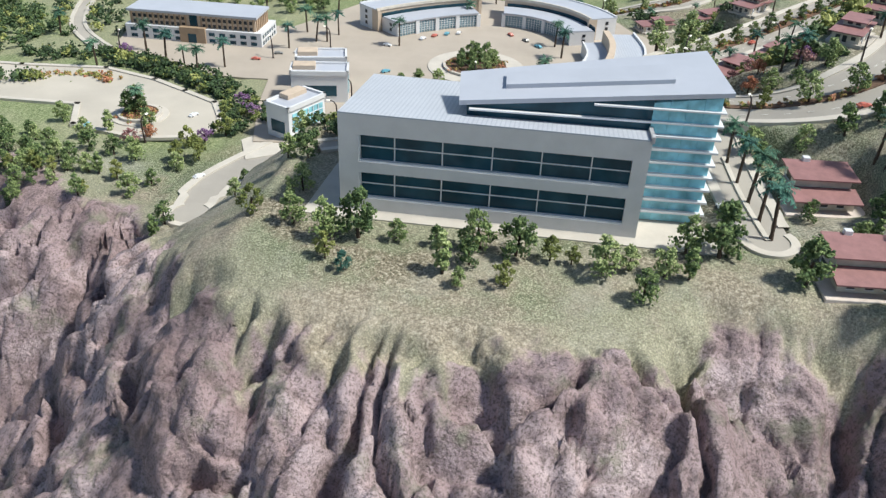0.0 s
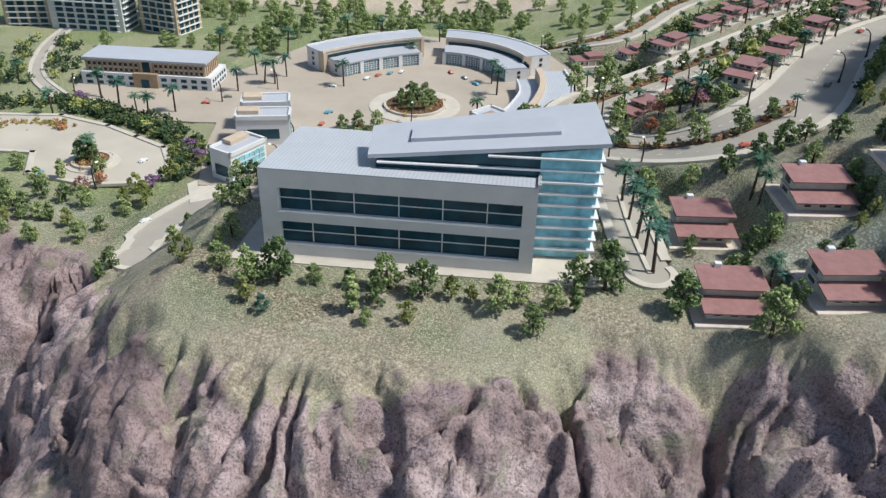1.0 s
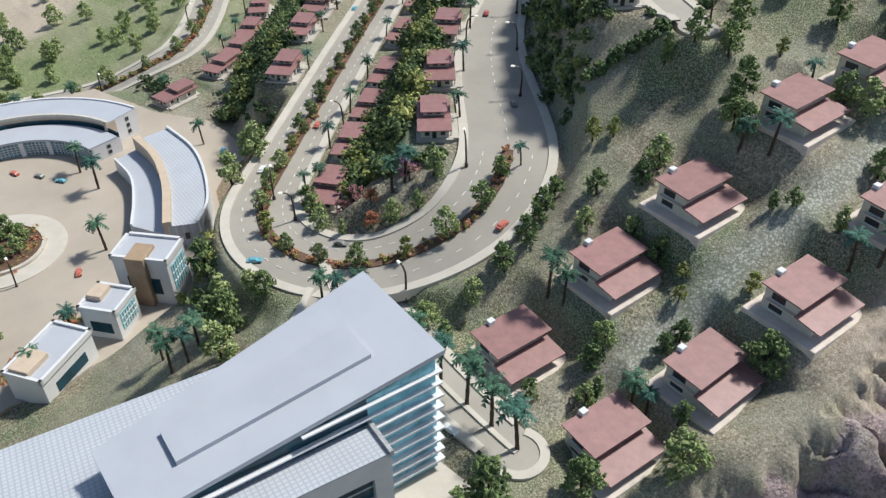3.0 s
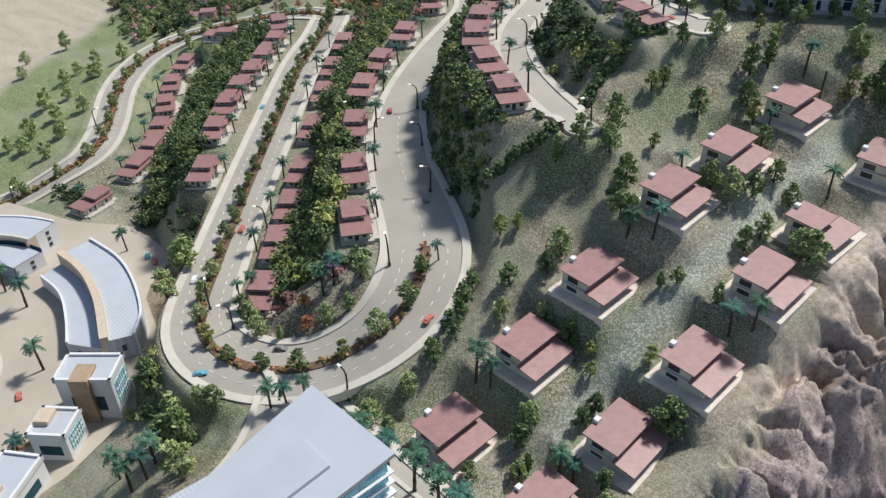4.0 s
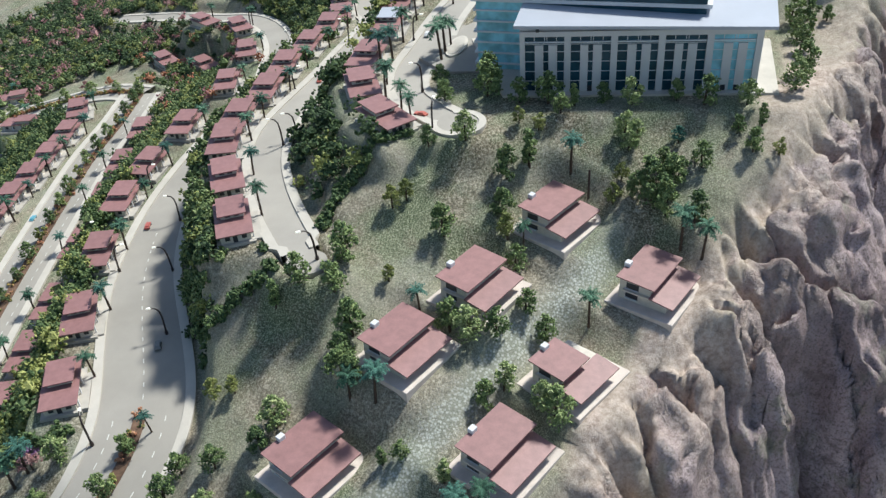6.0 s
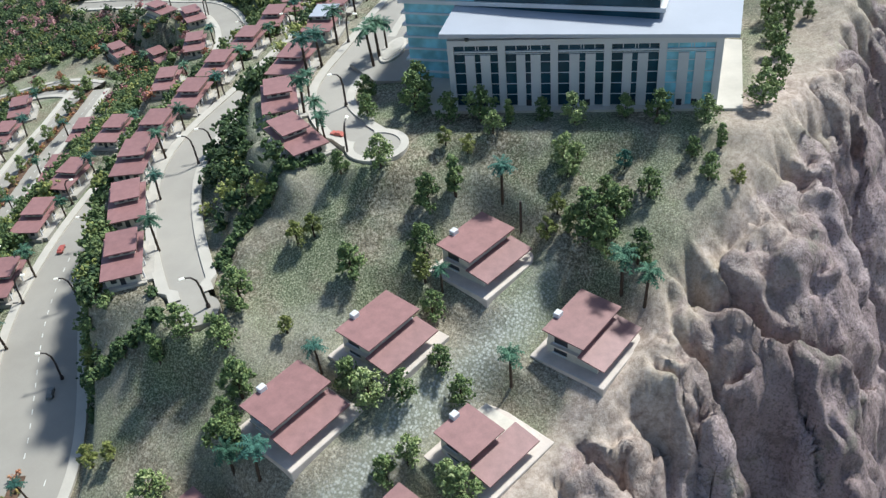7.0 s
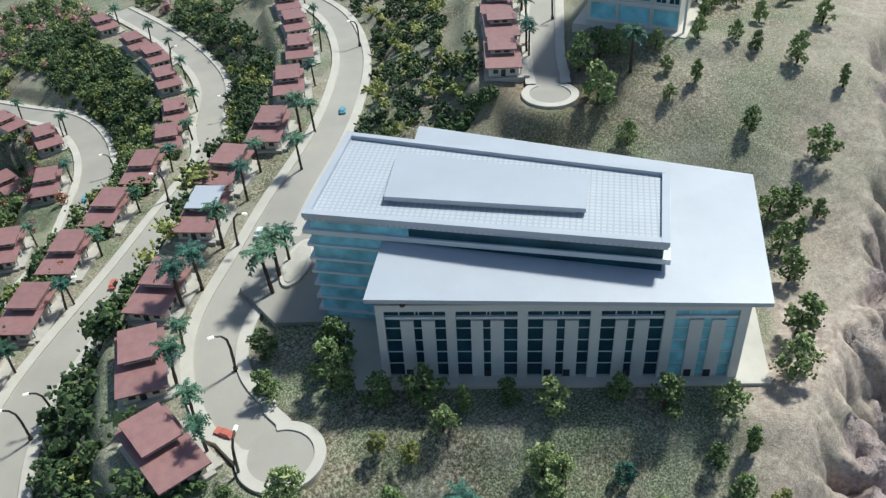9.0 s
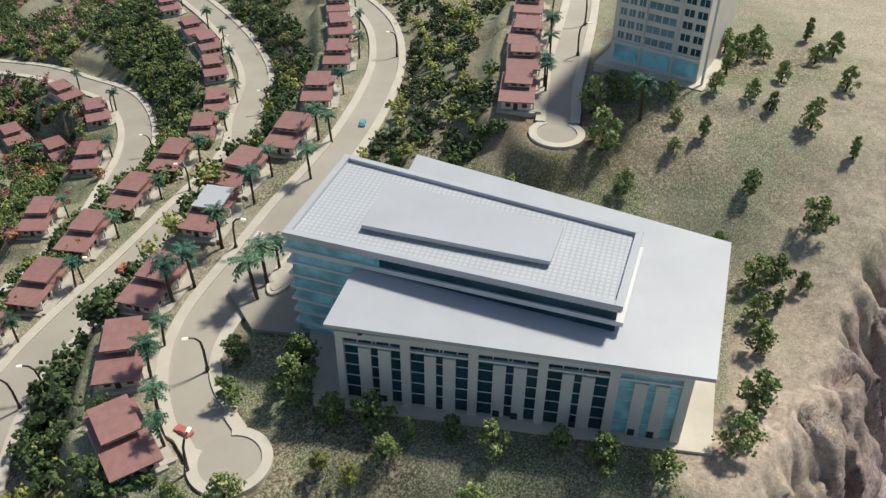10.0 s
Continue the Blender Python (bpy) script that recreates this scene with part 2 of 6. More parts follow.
# ---------------------------------------------------------------- roads: x, y, height, half width
ROAD_LINES = {
    "loop": [(.504, .848, .257, .047), (.467, .821, .252, .047), (.433, .804, .243, .046), (.400, .802, .233, .046), (.337, .829, .213, .046), (.308, .872, .202, .045),
             (.292, .916, .198, .044), (.301, .986, .195, .040), (.366, 1.055, .192, .037), (.468, 1.154, .191, .036), (.606, 1.276, .200, .036), (.789, 1.438, .205, .036),
             (.865, 1.489, .208, .036), (.959, 1.569, .208, .036)],
    "hill": [(.504, .848, .257, .047), (.561, .935, .259, .045), (.609, 1.006, .264, .040), (.682, 1.081, .268, .034), (.760, 1.135, .275, .030), (.859, 1.181, .284, .028), (.991, 1.240, .288, .027),
             (1.037, 1.287, .285, .027), (1.101, 1.346, .279, .027), (1.159, 1.426, .278, .027), (1.193, 1.534, .273, .027), (1.199, 1.683, .245, .027), (1.192, 1.794, .232, .027), (1.142, 1.924, .220, .027)],
    "mid": [(.652, .774, .362, .023), (.675, .824, .362, .024), (.708, .887, .360, .025), (.753, .950, .360, .025), (.802, .992, .362, .025), (.880, 1.029, .360, .025), (.960, 1.064, .357, .025), (1.027, 1.096, .357, .025),
            (1.083, 1.122, .354, .025), (1.152, 1.166, .347, .025), (1.237, 1.280, .317, .025), (1.296, 1.323, .327, .025), (1.356, 1.434, .327, .025), (1.407, 1.573, .321, .025), (1.456, 1.740, .310, .025)],
    "top": [(.841, .755, .418, .028), (.848, .802, .418, .024), (.863, .840, .417, .021), (.890, .868, .415, .024), (.930, .890, .415, .027), (.973, .903, .417, .027), (1.014, .926, .419, .025),
            (1.061, .944, .424, .024), (1.110, .961, .426, .023), (1.172, .991, .426, .023), (1.256, 1.046, .417, .023), (1.355, 1.126, .403, .023), (1.455, 1.245, .394, .023), (1.520, 1.410, .386, .023)],
    "lane": [(1.228, .786, .478, .026), (1.254, .803, .479, .018), (1.280, .821, .482, .019), (1.338, .855, .488, .022), (1.422, .900, .485, .022), (1.543, .971, .468, .022)],
    "outer": [(.188, 1.641, .066, .034), (.333, 1.597, .075, .034), (.397, 1.583, .100, .034), (.455, 1.582, .107, .034), (.528, 1.656, .115, .034), (.588, 1.746, .120, .034), (.651, 1.810, .126, .034),
              (.729, 1.845, .136, .034), (.808, 1.837, .147, .034), (.869, 1.759, .172, .034), (.942, 1.642, .202, .034), (.959, 1.569, .208, .034)],
    "drive": [(.330, .866, .205, .026), (.314, .822, .207, .026), (.310, .762, .204, .025), (.310, .706, .196, .025), (.312, .659, .193, .025), (.314, .632, .1915, .024), (.315, .621, .191, .022)],
    "back": [(.291, .835, .207, .018), (.243, .799, .204, .014), (.167, .796, .189, .013), (.028, .795, .184, .013), (-.054, .771, .182, .013)],
    "path": [(-.455, 1.245, .0975, .014), (-.505, 1.300, .0975, .013), (-.541, 1.355, .097, .013), (-.570, 1.450, .095, .013), (-.592, 1.540, .090, .013), (-.600, 1.640, .086, .013)],
    "west": [(-.188, .780, .097, .028), (-.194, .815, .096, .026), (-.182, .858, .096, .025), (-.158, .900, .096, .024), (-.128, .945, .097, .024)],
}


def even(line, step):
    """The same line with points at even steps."""
    d = np.r_[0, np.cumsum(np.linalg.norm(np.diff(line[:, :2], axis=0), axis=1))]
    q = np.linspace(0, d[-1], max(3, round(d[-1] / step) + 1))
    return np.column_stack([np.interp(q, d, line[:, k]) for k in range(line.shape[1])])


def eased(pts, rounds=55):
    """A road's line without sudden turns or dips."""
    p = even(spline(pts), 0.006)
    for _ in range(rounds):
        p[1:-1] = 0.5 * p[1:-1] + 0.25 * (p[:-2] + p[2:])
    return p


ROADS = {k: eased(v) for k, v in ROAD_LINES.items()}
MAIN = eased(ROAD_LINES["hill"][:0:-1] + ROAD_LINES["loop"])
TURN = int(np.hypot(MAIN[:, 0] - ROAD_LINES["loop"][0][0], MAIN[:, 1] - ROAD_LINES["loop"][0][1]).argmin())
ROADS["hill"], ROADS["loop"] = MAIN[:TURN + 1], MAIN[TURN:]

# terraced houses by road: x, y, turn
HILL_HOUSES = [(.475, .930, 55), (.538, 1.005, 52), (.608, 1.084, 44), (.683, 1.155, 36), (.748, 1.194, 30), (.834, 1.233, 32), (.951, 1.290, 42), (1.060, 1.381, 49), (1.134, 1.491, 66), (1.152, 1.623, 87)]
LOOP_HOUSES = [(.376, .975, 43), (.443, 1.039, 43), (.503, 1.094, 42), (.563, 1.148, 40), (.643, 1.225, 40), (.724, 1.301, 41), (.793, 1.364, 41), (.871, 1.428, 41)]
WEST_HOUSES = [(.476, 1.247, 40), (.546, 1.329, 41), (.600, 1.380, 41), (.647, 1.418, 41), (.693, 1.450, 41), (.741, 1.485, 40), (.797, 1.528, 36), (.853, 1.588, 55)]
OUTER_HOUSES = [(.482, 1.483, 30), (.527, 1.517, 38), (.571, 1.563, 47), (.622, 1.628, 55), (.671, 1.689, 52), (.728, 1.735, 35), (.804, 1.716, -53), (.395, 1.452, 15), (.870, 1.888, -37), (1.069, 1.653, 80), (1.090, 1.556, 80)]
MID_HOUSES = [(.652, .872, 55), (.700, .943, 54), (.747, 1.006, 42), (.795, 1.043, 32), (.864, 1.077, 30), (.932, 1.120, 30), (1.000, 1.150, 28), (1.073, 1.187, 36), (1.152, 1.247, 46), (1.219, 1.315, 50), (1.272, 1.392, 59), (1.319, 1.473, 68), (1.341, 1.544, 70), (1.379, 1.673, 72)]
TOP_HOUSES = [(.845, .884, 50), (.803, .813, 75), (.905, .936, 28), (1.044, 1.009, 25), (1.116, 1.025, 28), (1.209, 1.088, 40), (1.306, 1.164, 46), (1.380, 1.241, 50), (1.441, 1.313, 51)]
LANE_HOUSES = [(1.254, .850, 36), (1.351, .915, 32), (1.437, .974, 31), (1.304, .882, 34)]
PALE = (.988, .979, 30)
HOUSES = HILL_HOUSES + LOOP_HOUSES + WEST_HOUSES + OUTER_HOUSES + MID_HOUSES + TOP_HOUSES + LANE_HOUSES


def beside(houses, key):
    """Each house stands level with the nearest stretch of its road."""
    line = ROADS[key]
    return [float(line[np.hypot(line[:, 0] - h[0], line[:, 1] - h[1]).argmin(), 2]) for h in houses]


HOUSE_Z = beside(HILL_HOUSES, "hill") + beside(LOOP_HOUSES, "loop") + beside(WEST_HOUSES, "loop") + beside(OUTER_HOUSES, "outer") + beside(MID_HOUSES, "mid") + beside(TOP_HOUSES, "top") + beside(LANE_HOUSES, "lane")

# villa chimneys: x, y, height of the top
CHIMNEYS = [(.366, .712, .222), (.457, .702, .263), (.536, .692, .304), (.636, .680, .353), (.718, .668, .367), (.819, .656, .385), (.364, .608, .213), (.445, .593, .239), (.526, .578, .278),
            (.619, .571, .317), (.814, .555, .356)]
# level pads: x, y, half length, half width, turn in degrees, height
PADS = [(.125, .687, .20, .10, -6.6, .188), (1.036, .698, .145, .11, -54, .420), (.09, 1.21, .30, .21, 0, .098), (.10, 1.44, .24, .12, 0, .098), (.37, 1.30, .04, .08, -20, .098),
        (-.35, 1.03, .12, .075, 10, .0970), (-.33, 1.31, .13, .09, -6, .098), (-.115, 1.07, .06, .13, -5, .098), (1.402, .765, .06, .07, -60, .498), (-.481, 1.634, .20, .10, 0, .088), (1.015, .885, .055, .030, 25, .4175)]
VILLA_PADS = [(x + .008, y - .021, .024, .020, 0, z - .0295) for x, y, z in CHIMNEYS + [(.708, .568, .333)]]
PADS += VILLA_PADS
HOUSE_PADS = [(x, y, .033, .024, a, z) for (x, y, a), z in zip(HOUSES, HOUSE_Z)]
PADS += HOUSE_PADS + [(PALE[0], PALE[1], .033, .024, PALE[2], beside([PALE], "top")[0])]
PADS += [(.945, .828, .036, .026, 25, .4185)]
# spot heights on the open slopes: x, y, z
SLOPES = [(.650, .718, .342), (.612, .733, .322), (.690, .735, .356), (.600, .768, .318), (.333, .773, .221), (.492, .782, .269), (.577, .834, .305), (.605, .808, .339), (.386, .654, .202), (.358, .558, .187), (.411, .532, .208), (.455, .692, .238), (.446, .582, .212),
          (.534, .682, .279), (.525, .566, .253), (.634, .667, .327), (.617, .557, .292), (.718, .658, .341), (.706, .553, .308), (.815, .646, .361), (.810, .540, .333), (.840, .508, .342), (.927, .569, .389)]
FIELDS = [(.480, .910, .254), (.453, .924, .254), (.531, .969, .264), (.595, 1.043, .267), (.374, 1.162, .137), (.486, 1.236, .184), (.380, 1.436, .099), (.676, 1.638, .140), (-.371, 1.752, .063), (.082, 1.901, .056), (.400, 2.200, .060), (-.800, 1.400, .100), (-.800, 2.200, .070), (.900, 2.300, .100),
          (1.346, 2.182, .207), (1.800, 2.200, .270), (1.900, 1.500, .360), (2.100, 1.000, .450), (1.701, .702, .486), (1.361, .577, .474), (1.292, .592, .451), (1.274, .678, .474), (1.201, .685, .445), (2.300, .600, .500), (1.070, 1.498, .217),
          (.244, .946, .161), (.119, .879, .144), (-.018, .852, .130)]
WESTS = [(-.209, .773, .099), (-.379, .872, .101), (-.600, .920, .100), (-.900, .950, .100), (-.093, .517, .175), (.025, .485, .177), (.143, .486, .179), (.276, .524, .172), (.357, .516, .158), (-.134, .601, .170), (-.176, .696, .127),
         (.606, .481, .267), (.694, .482, .296), (.777, .476, .307), (-.565, 1.116, .095)]
# the brink of the rock, from west to east
BRINK = spline([(-1.300, .860), (-.800, .820), (-.550, .840), (-.317, .775), (-.227, .739), (-.171, .667), (-.118, .554), (-.072, .513), (-.005, .492), (.069, .473), (.143, .476), (.207, .490), (.276, .517), (.356, .509), (.420, .487),
                (.498, .481), (.568, .483), (.618, .478), (.694, .475), (.777, .471), (.843, .474), (.910, .478), (.977, .476), (1.056, .494), (1.135, .501), (1.233, .520), (1.316, .530), (1.420, .570), (1.600, .560), (2.000, .500), (2.800, .450)], 0.02)


def pad_points(x, y, a, b, turn, z):
    c, s = math.cos(radians(turn)), math.sin(radians(turn))
    return [(x + c * u * a - s * v * b, y + s * u * a + c * v * b, z) for u in (-1, 0, 1) for v in (-1, 1)]


CONTROL = np.array([tuple(r[:3]) for k in ROADS.values() for r in k[::8]] + [p for q in PADS[:11] for p in pad_points(*q)] + [(q[0], q[1], q[5]) for q in HOUSE_PADS] + SLOPES + FIELDS + WESTS)
SOFT = 0.02


def kernel(d):
    return np.sqrt(d * d + SOFT * SOFT)


N_C = len(CONTROL)
SYS = np.zeros((N_C + 3, N_C + 3))
SYS[:N_C, :N_C] = kernel(np.linalg.norm(CONTROL[:, None, :2] - CONTROL[None, :, :2], axis=2)) - np.eye(N_C) * 0.004
SYS[:N_C, N_C], SYS[:N_C, N_C + 1:] = 1, CONTROL[:, :2]
SYS[N_C, :N_C], SYS[N_C + 1:, :N_C] = 1, CONTROL[:, :2].T
WEIGHTS = np.linalg.solve(SYS, np.r_[CONTROL[:, 2], 0, 0, 0])


def lie(x, y):
    """The lie of the land between roads, pads and slopes."""
    out = np.empty(x.shape)
    for i in range(0, x.size, 20000):
        a, b = x.ravel()[i:i + 20000], y.ravel()[i:i + 20000]
        d = np.hypot(a[:, None] - CONTROL[:, 0], b[:, None] - CONTROL[:, 1])
        out.ravel()[i:i + 20000] = kernel(d) @ WEIGHTS[:N_C] + WEIGHTS[N_C] + WEIGHTS[N_C + 1] * a + WEIGHTS[N_C + 2] * b
    return out


ROAD_ALL = np.vstack(list(ROADS.values()))
BRINK_S = np.r_[0, np.cumsum(np.linalg.norm(np.diff(BRINK, axis=0), axis=1))]


def brink_of(x, y):
    """Signed distance to the rock's brink (outside: more than 0), the way along it, and its point."""
    d, s, px, py, side = (np.empty(x.size) for _ in range(5))
    fx, fy = x.ravel(), y.ravel()
    a, b = BRINK[:-1], BRINK[1:]
    e = b - a
    ll = (e ** 2).sum(1)
    for i in range(0, x.size, 20000):
        X, Y = fx[i:i + 20000, None], fy[i:i + 20000, None]
        t = np.clip(((X - a[:, 0]) * e[:, 0] + (Y - a[:, 1]) * e[:, 1]) / ll, 0, 1)
        qx, qy = a[:, 0] + t * e[:, 0], a[:, 1] + t * e[:, 1]
        dd = np.hypot(X - qx, Y - qy)
        k = dd.argmin(1)
        r = np.arange(len(k))
        d[i:i + 20000], px[i:i + 20000], py[i:i + 20000] = dd[r, k], qx[r, k], qy[r, k]
        s[i:i + 20000] = BRINK_S[k] + t[r, k] * np.sqrt(ll[k])
        side[i:i + 20000] = np.sign((X[:, 0] - a[k, 0]) * e[k, 1] - (Y[:, 0] - a[k, 1]) * e[k, 0])
    sh = x.shape
    return (d * side).reshape(sh), s.reshape(sh), px.reshape(sh), py.reshape(sh)


def road_near(x, y):
    """Distance to the nearest road's edge and that road's height."""
    d, z = np.empty(x.size), np.empty(x.size)
    fx, fy = x.ravel(), y.ravel()
    for i in range(0, x.size, 20000):
        q = np.hypot(fx[i:i + 20000, None] - ROAD_ALL[:, 0], fy[i:i + 20000, None] - ROAD_ALL[:, 1]) - ROAD_ALL[:, 3]
        near = q.min(1)
        w = np.exp(-np.minimum((q - near[:, None]) / 0.0035, 30))
        d[i:i + 20000], z[i:i + 20000] = near, (w @ ROAD_ALL[:, 2]) / w.sum(1)
    return d.reshape(x.shape), z.reshape(x.shape)


def pad_near(x, y):
    d, z = np.full(x.shape, 9.0), np.zeros(x.shape)
    for k, (cx, cy, a, b, turn, h) in enumerate(PADS):
        c, s = math.cos(radians(turn)), math.sin(radians(turn))
        u, v = (x - cx) * c + (y - cy) * s, -(x - cx) * s + (y - cy) * c
        q = np.hypot(np.maximum(abs(u) - a, 0), np.maximum(abs(v) - b, 0))
        q = q * (0.62 if 11 <= k < 11 + len(VILLA_PADS) else 1.0)
        z = np.where(q < d, h, z)
        d = np.minimum(d, q)
    return d, z


def surface(x, y):
    """Height of the ground, and how rocky it is."""
    x, y = np.asarray(x, float), np.asarray(y, float)
    d, s, px, py = brink_of(x, y)
    d = d + 0.012 * fbm(x * 14, y * 14, 3)
    top = lie(np.where(d > 0, px, x), np.where(d > 0, py, y))
    top = top + 0.004 * fbm(x * 16 + 3, y * 16, 4) * smooth(0.0, 0.03, -d + 0.03)
    rd, rz = road_near(x, y)
    pd, pz = pad_near(x, y)
    w = 1 - smooth(0.0, 0.022, pd)
    top = top * (1 - w) + (pz - 0.0006) * w
    w = 1 - smooth(0.004, 0.026, rd)
    top = top * (1 - w) + (rz - 0.0006 - 0.0070 * smooth(0.001, 0.006, -rd)) * w
    east = smooth(.42, .70, x)
    lip = 0.035 + 0.018 * smooth(.45, .6, x) * (1 - smooth(1.2, 1.4, x)) + 0.02 * fbm(x * 9 + 4, y * 9, 2)
    lip = lip * (1 - 0.30 * east - 0.50 * smooth(.92, 1.06, x))
    o = np.maximum(d, 0)
    p = np.maximum(d + lip, 0)
    v = p + 0.018 * fbm(x * 11 - 6, y * 11, 3)
    u = s + 0.045 * fbm(x * 8 + 2, y * 8, 3) + 0.55 * v * perlin(s * 3.1 + 4, v * 1.5)
    warped = fbm(x * 13, y * 13, 2)
    mass = perlin(u * 3.4 + 3, v * 3 + 8)
    ridge = crease(perlin(u * 7.0 + 1.3, v * 3.4 + 8), 1.9)
    rib = crease(perlin(u * 16 + 5, v * 6.5), 1.8)
    rill = crease(perlin(u * 37 - 3, v * 17 + 2), 1.7)
    knob = crease(perlin(u * 84 + 9, v * 60), 1.6)
    lump = crease(perlin(x * 19 + 3, y * 23 + 0.4 * warped), 1.8)
    ledge = crease(perlin(u * 9 + 40, v * 19 + 5), 2.4)
    cleft = np.exp(-(perlin(u * 10 + 70, v * 4.5 + 3) / 0.035) ** 2)
    crack = np.exp(-(perlin(u * 23 + 31, v * 12 + 9) / 0.05) ** 2)
    pit = smooth(0.26, 0.36, perlin(u * 26 + 9, v * 23 - 4))
    bend = o - 0.035
    fall = 0.35 * o + (0.85 + 0.95 * east) * 0.5 * (np.sqrt(bend * bend + 0.0003) + bend) - 0.0015
    fall = fall * (1 + 1.5 * east * (0.72 - ridge) * smooth(0.02, 0.06, o))
    grow = smooth(0.0, 0.06 - 0.02 * east, p)
    near = smooth(0.0, 0.025, p)
    rock = -fall + grow * (0.032 * mass + (0.050 + 0.024 * east) * (ridge - 0.70 + 0.15 * east) + 0.018 * (rib - 0.65) + 0.014 * (lump - 0.65) + 0.012 * (ledge - 0.75) - 0.028 * cleft - 0.024 * pit)
    rock = rock + near * (0.0120 * (rill - 0.65) - 0.008 * crack + 0.0036 * (knob - 0.6) + 0.0080 * fbm(x * 40, y * 40, 5))
    keep = smooth(0.0, 0.03, np.minimum(pd, rd))
    rock = np.where(d > 0, rock, rock * keep)
    z = top + rock
    bare = d + 0.75 * lip - 0.014 + 0.05 * (1 - smooth(-.35, -.18, x)) + 0.040 * fbm(x * 18, y * 18, 5) + 0.030 * (ridge - 0.70) * (1 - smooth(0.05, 0.12, d))
    return z, smooth(-0.004, 0.007, bare + 0.012 * fbm(x * 90, y * 90, 3)) * smooth(0.0, 0.02, np.minimum(pd, rd)), rd


def height(x, y):
    return float(surface(np.array([x]), np.array([y]))[0][0])


# ---------------------------------------------------------------- the ground
def steps(*spans):
    out = [spans[0][0]]
    for a, b, h in spans:
        n = max(1, round((b - a) / h))
        out += list(a + (b - a) * (np.arange(n) + 1) / n)
    return np.array(out)


def build_ground():
    gx = steps((-1.6, -0.7, 0.02), (-0.7, -0.35, 0.006), (-0.35, 1.35, 0.0030), (1.35, 1.7, 0.006), (1.7, 2.8, 0.02))
    gy = steps((-0.25, 0.18, 0.02), (0.18, 0.34, 0.006), (0.34, 0.56, 0.0024), (0.56, 1.15, 0.0055), (1.15, 1.7, 0.008), (1.7, 2.9, 0.02))
    X, Y = np.meshgrid(gx, gy)
    Z, R, rd = surface(X, Y)
    steep = smooth(0.0, 0.05, R)
    X2 = X + 0.007 * R * steep * fbm(Z * 26 + 5, X * 18, 4)
    Y2 = Y - 0.010 * R * steep * fbm(Z * 28, X * 20 + 9, 4)
    ny, nx = X.shape
    co = np.column_stack([X2.ravel(), Y2.ravel(), Z.ravel()])
    i = (np.arange(ny - 1)[:, None] * nx + np.arange(nx - 1)).ravel()
    quads = np.column_stack([i, i + 1, i + 1 + nx, i + nx])
    me = bpy.data.meshes.new("ground")
    me.vertices.add(len(co))
    me.vertices.foreach_set("co", co.ravel())
    me.loops.add(quads.size)
    me.loops.foreach_set("vertex_index", quads.ravel())
    me.polygons.add(len(quads))
    me.polygons.foreach_set("loop_start", np.arange(len(quads)) * 4)
    me.update(calc_edges=True)
    me.shade_smooth()
    # where rock, turf and sand lie; sand also takes the painted sunlit patches
    sand = np.maximum(smooth(0.12, 0.35, fbm(X * 5, Y * 5, 3) + 0.2) * 0.25, smooth(-.09, -.02, brink_of(X, Y)[0]) * 0.4)
    sand = np.maximum(sand, smooth(1.38, 1.62, X - 0.7 * (Y - .6) + 0.10 * fbm(X * 6, Y * 6, 3)) * 0.75)
    sand = np.maximum(sand, smooth(0.0, 0.07, Y - 1.87 - 0.62 * np.maximum(X - .32, 0) + 0.05 * fbm(X * 5, Y * 5, 3)) * (1 - smooth(.8, 1.05, X)))
    brow = brink_of(X, Y)[0] + 0.03 * fbm(X * 9, Y * 9, 4)
    rim = smooth(.45, .62, X) * smooth(-.055, -.02, brow + .025 * smooth(1.0, 1.25, X)) * (1 - 0.85 * smooth(.005, .06, brow)) * (1 - 0.55 * smooth(1.1, 1.25, X))
    sand = np.maximum(sand, 0.7 * rim)
    # two sunlit patches of the slope, painted as paler ground
    pale = np.exp(-(((X - .79) / .055) ** 2 + ((Y - .765) / .05) ** 2)) + 0.7 * np.exp(-(((X - .675) / .04) ** 2 + ((Y - .705) / .035) ** 2))
    sand = np.maximum(sand, np.clip(pale * (0.40 + 1.1 * fbm(X * 13, Y * 13, 4)), 0, 0.7))
    track = 0.85 * np.exp(-((Y - (.620 - .10 * (X - .45) + .006 * fbm(X * 12, Y * 12, 2))) / .015) ** 2) * smooth(.36, .45, X) * (1 - smooth(.80, .88, X))
    lawn = smooth(1.42, 1.55, Y - .25 * X) * (1 - smooth(.75, 1.0, X)) + (1 - smooth(-.22, -.15, X)) * smooth(.88, .95, Y)
    lawn = np.clip(lawn, 0, 1)
    soil = np.exp(-(((X - .365) / .06) ** 2 + ((Y - 1.15) / .11) ** 2)) + np.exp(-(((X - 1.255) / .055) ** 2 + ((Y - .80) / .055) ** 2))
    soil = np.clip(1.6 * soil + 0.5 * fbm(X * 14, Y * 14, 3) * soil, 0, 1)
    for name, v in (("rock", R), ("sand", sand), ("track", track), ("lawn", lawn), ("soil", soil), ("rim", rim)):
        me.attributes.new(name, 'FLOAT', 'POINT').data.foreach_set("value", v.ravel().astype(np.float32))
    me.materials.append(ground_material())
    edge = np.concatenate([co[:nx], co[nx - 1::nx][1:], co[::-1][:nx][1:], co[::nx][::-1][1:]])
    n = len(edge)
    low = edge.copy()
    low[:, 2] = -0.9
    side = new("model_base", raw("model_base", np.concatenate([edge, low]), [(i, i + 1, n + i + 1, n + i) for i in range(n - 1)], worn("brown_base", (0.20, 0.14, 0.10), 8, 0.15, 0.6)))
    tagged(side, "plain brown sides of the model table", "base", kind="structure")
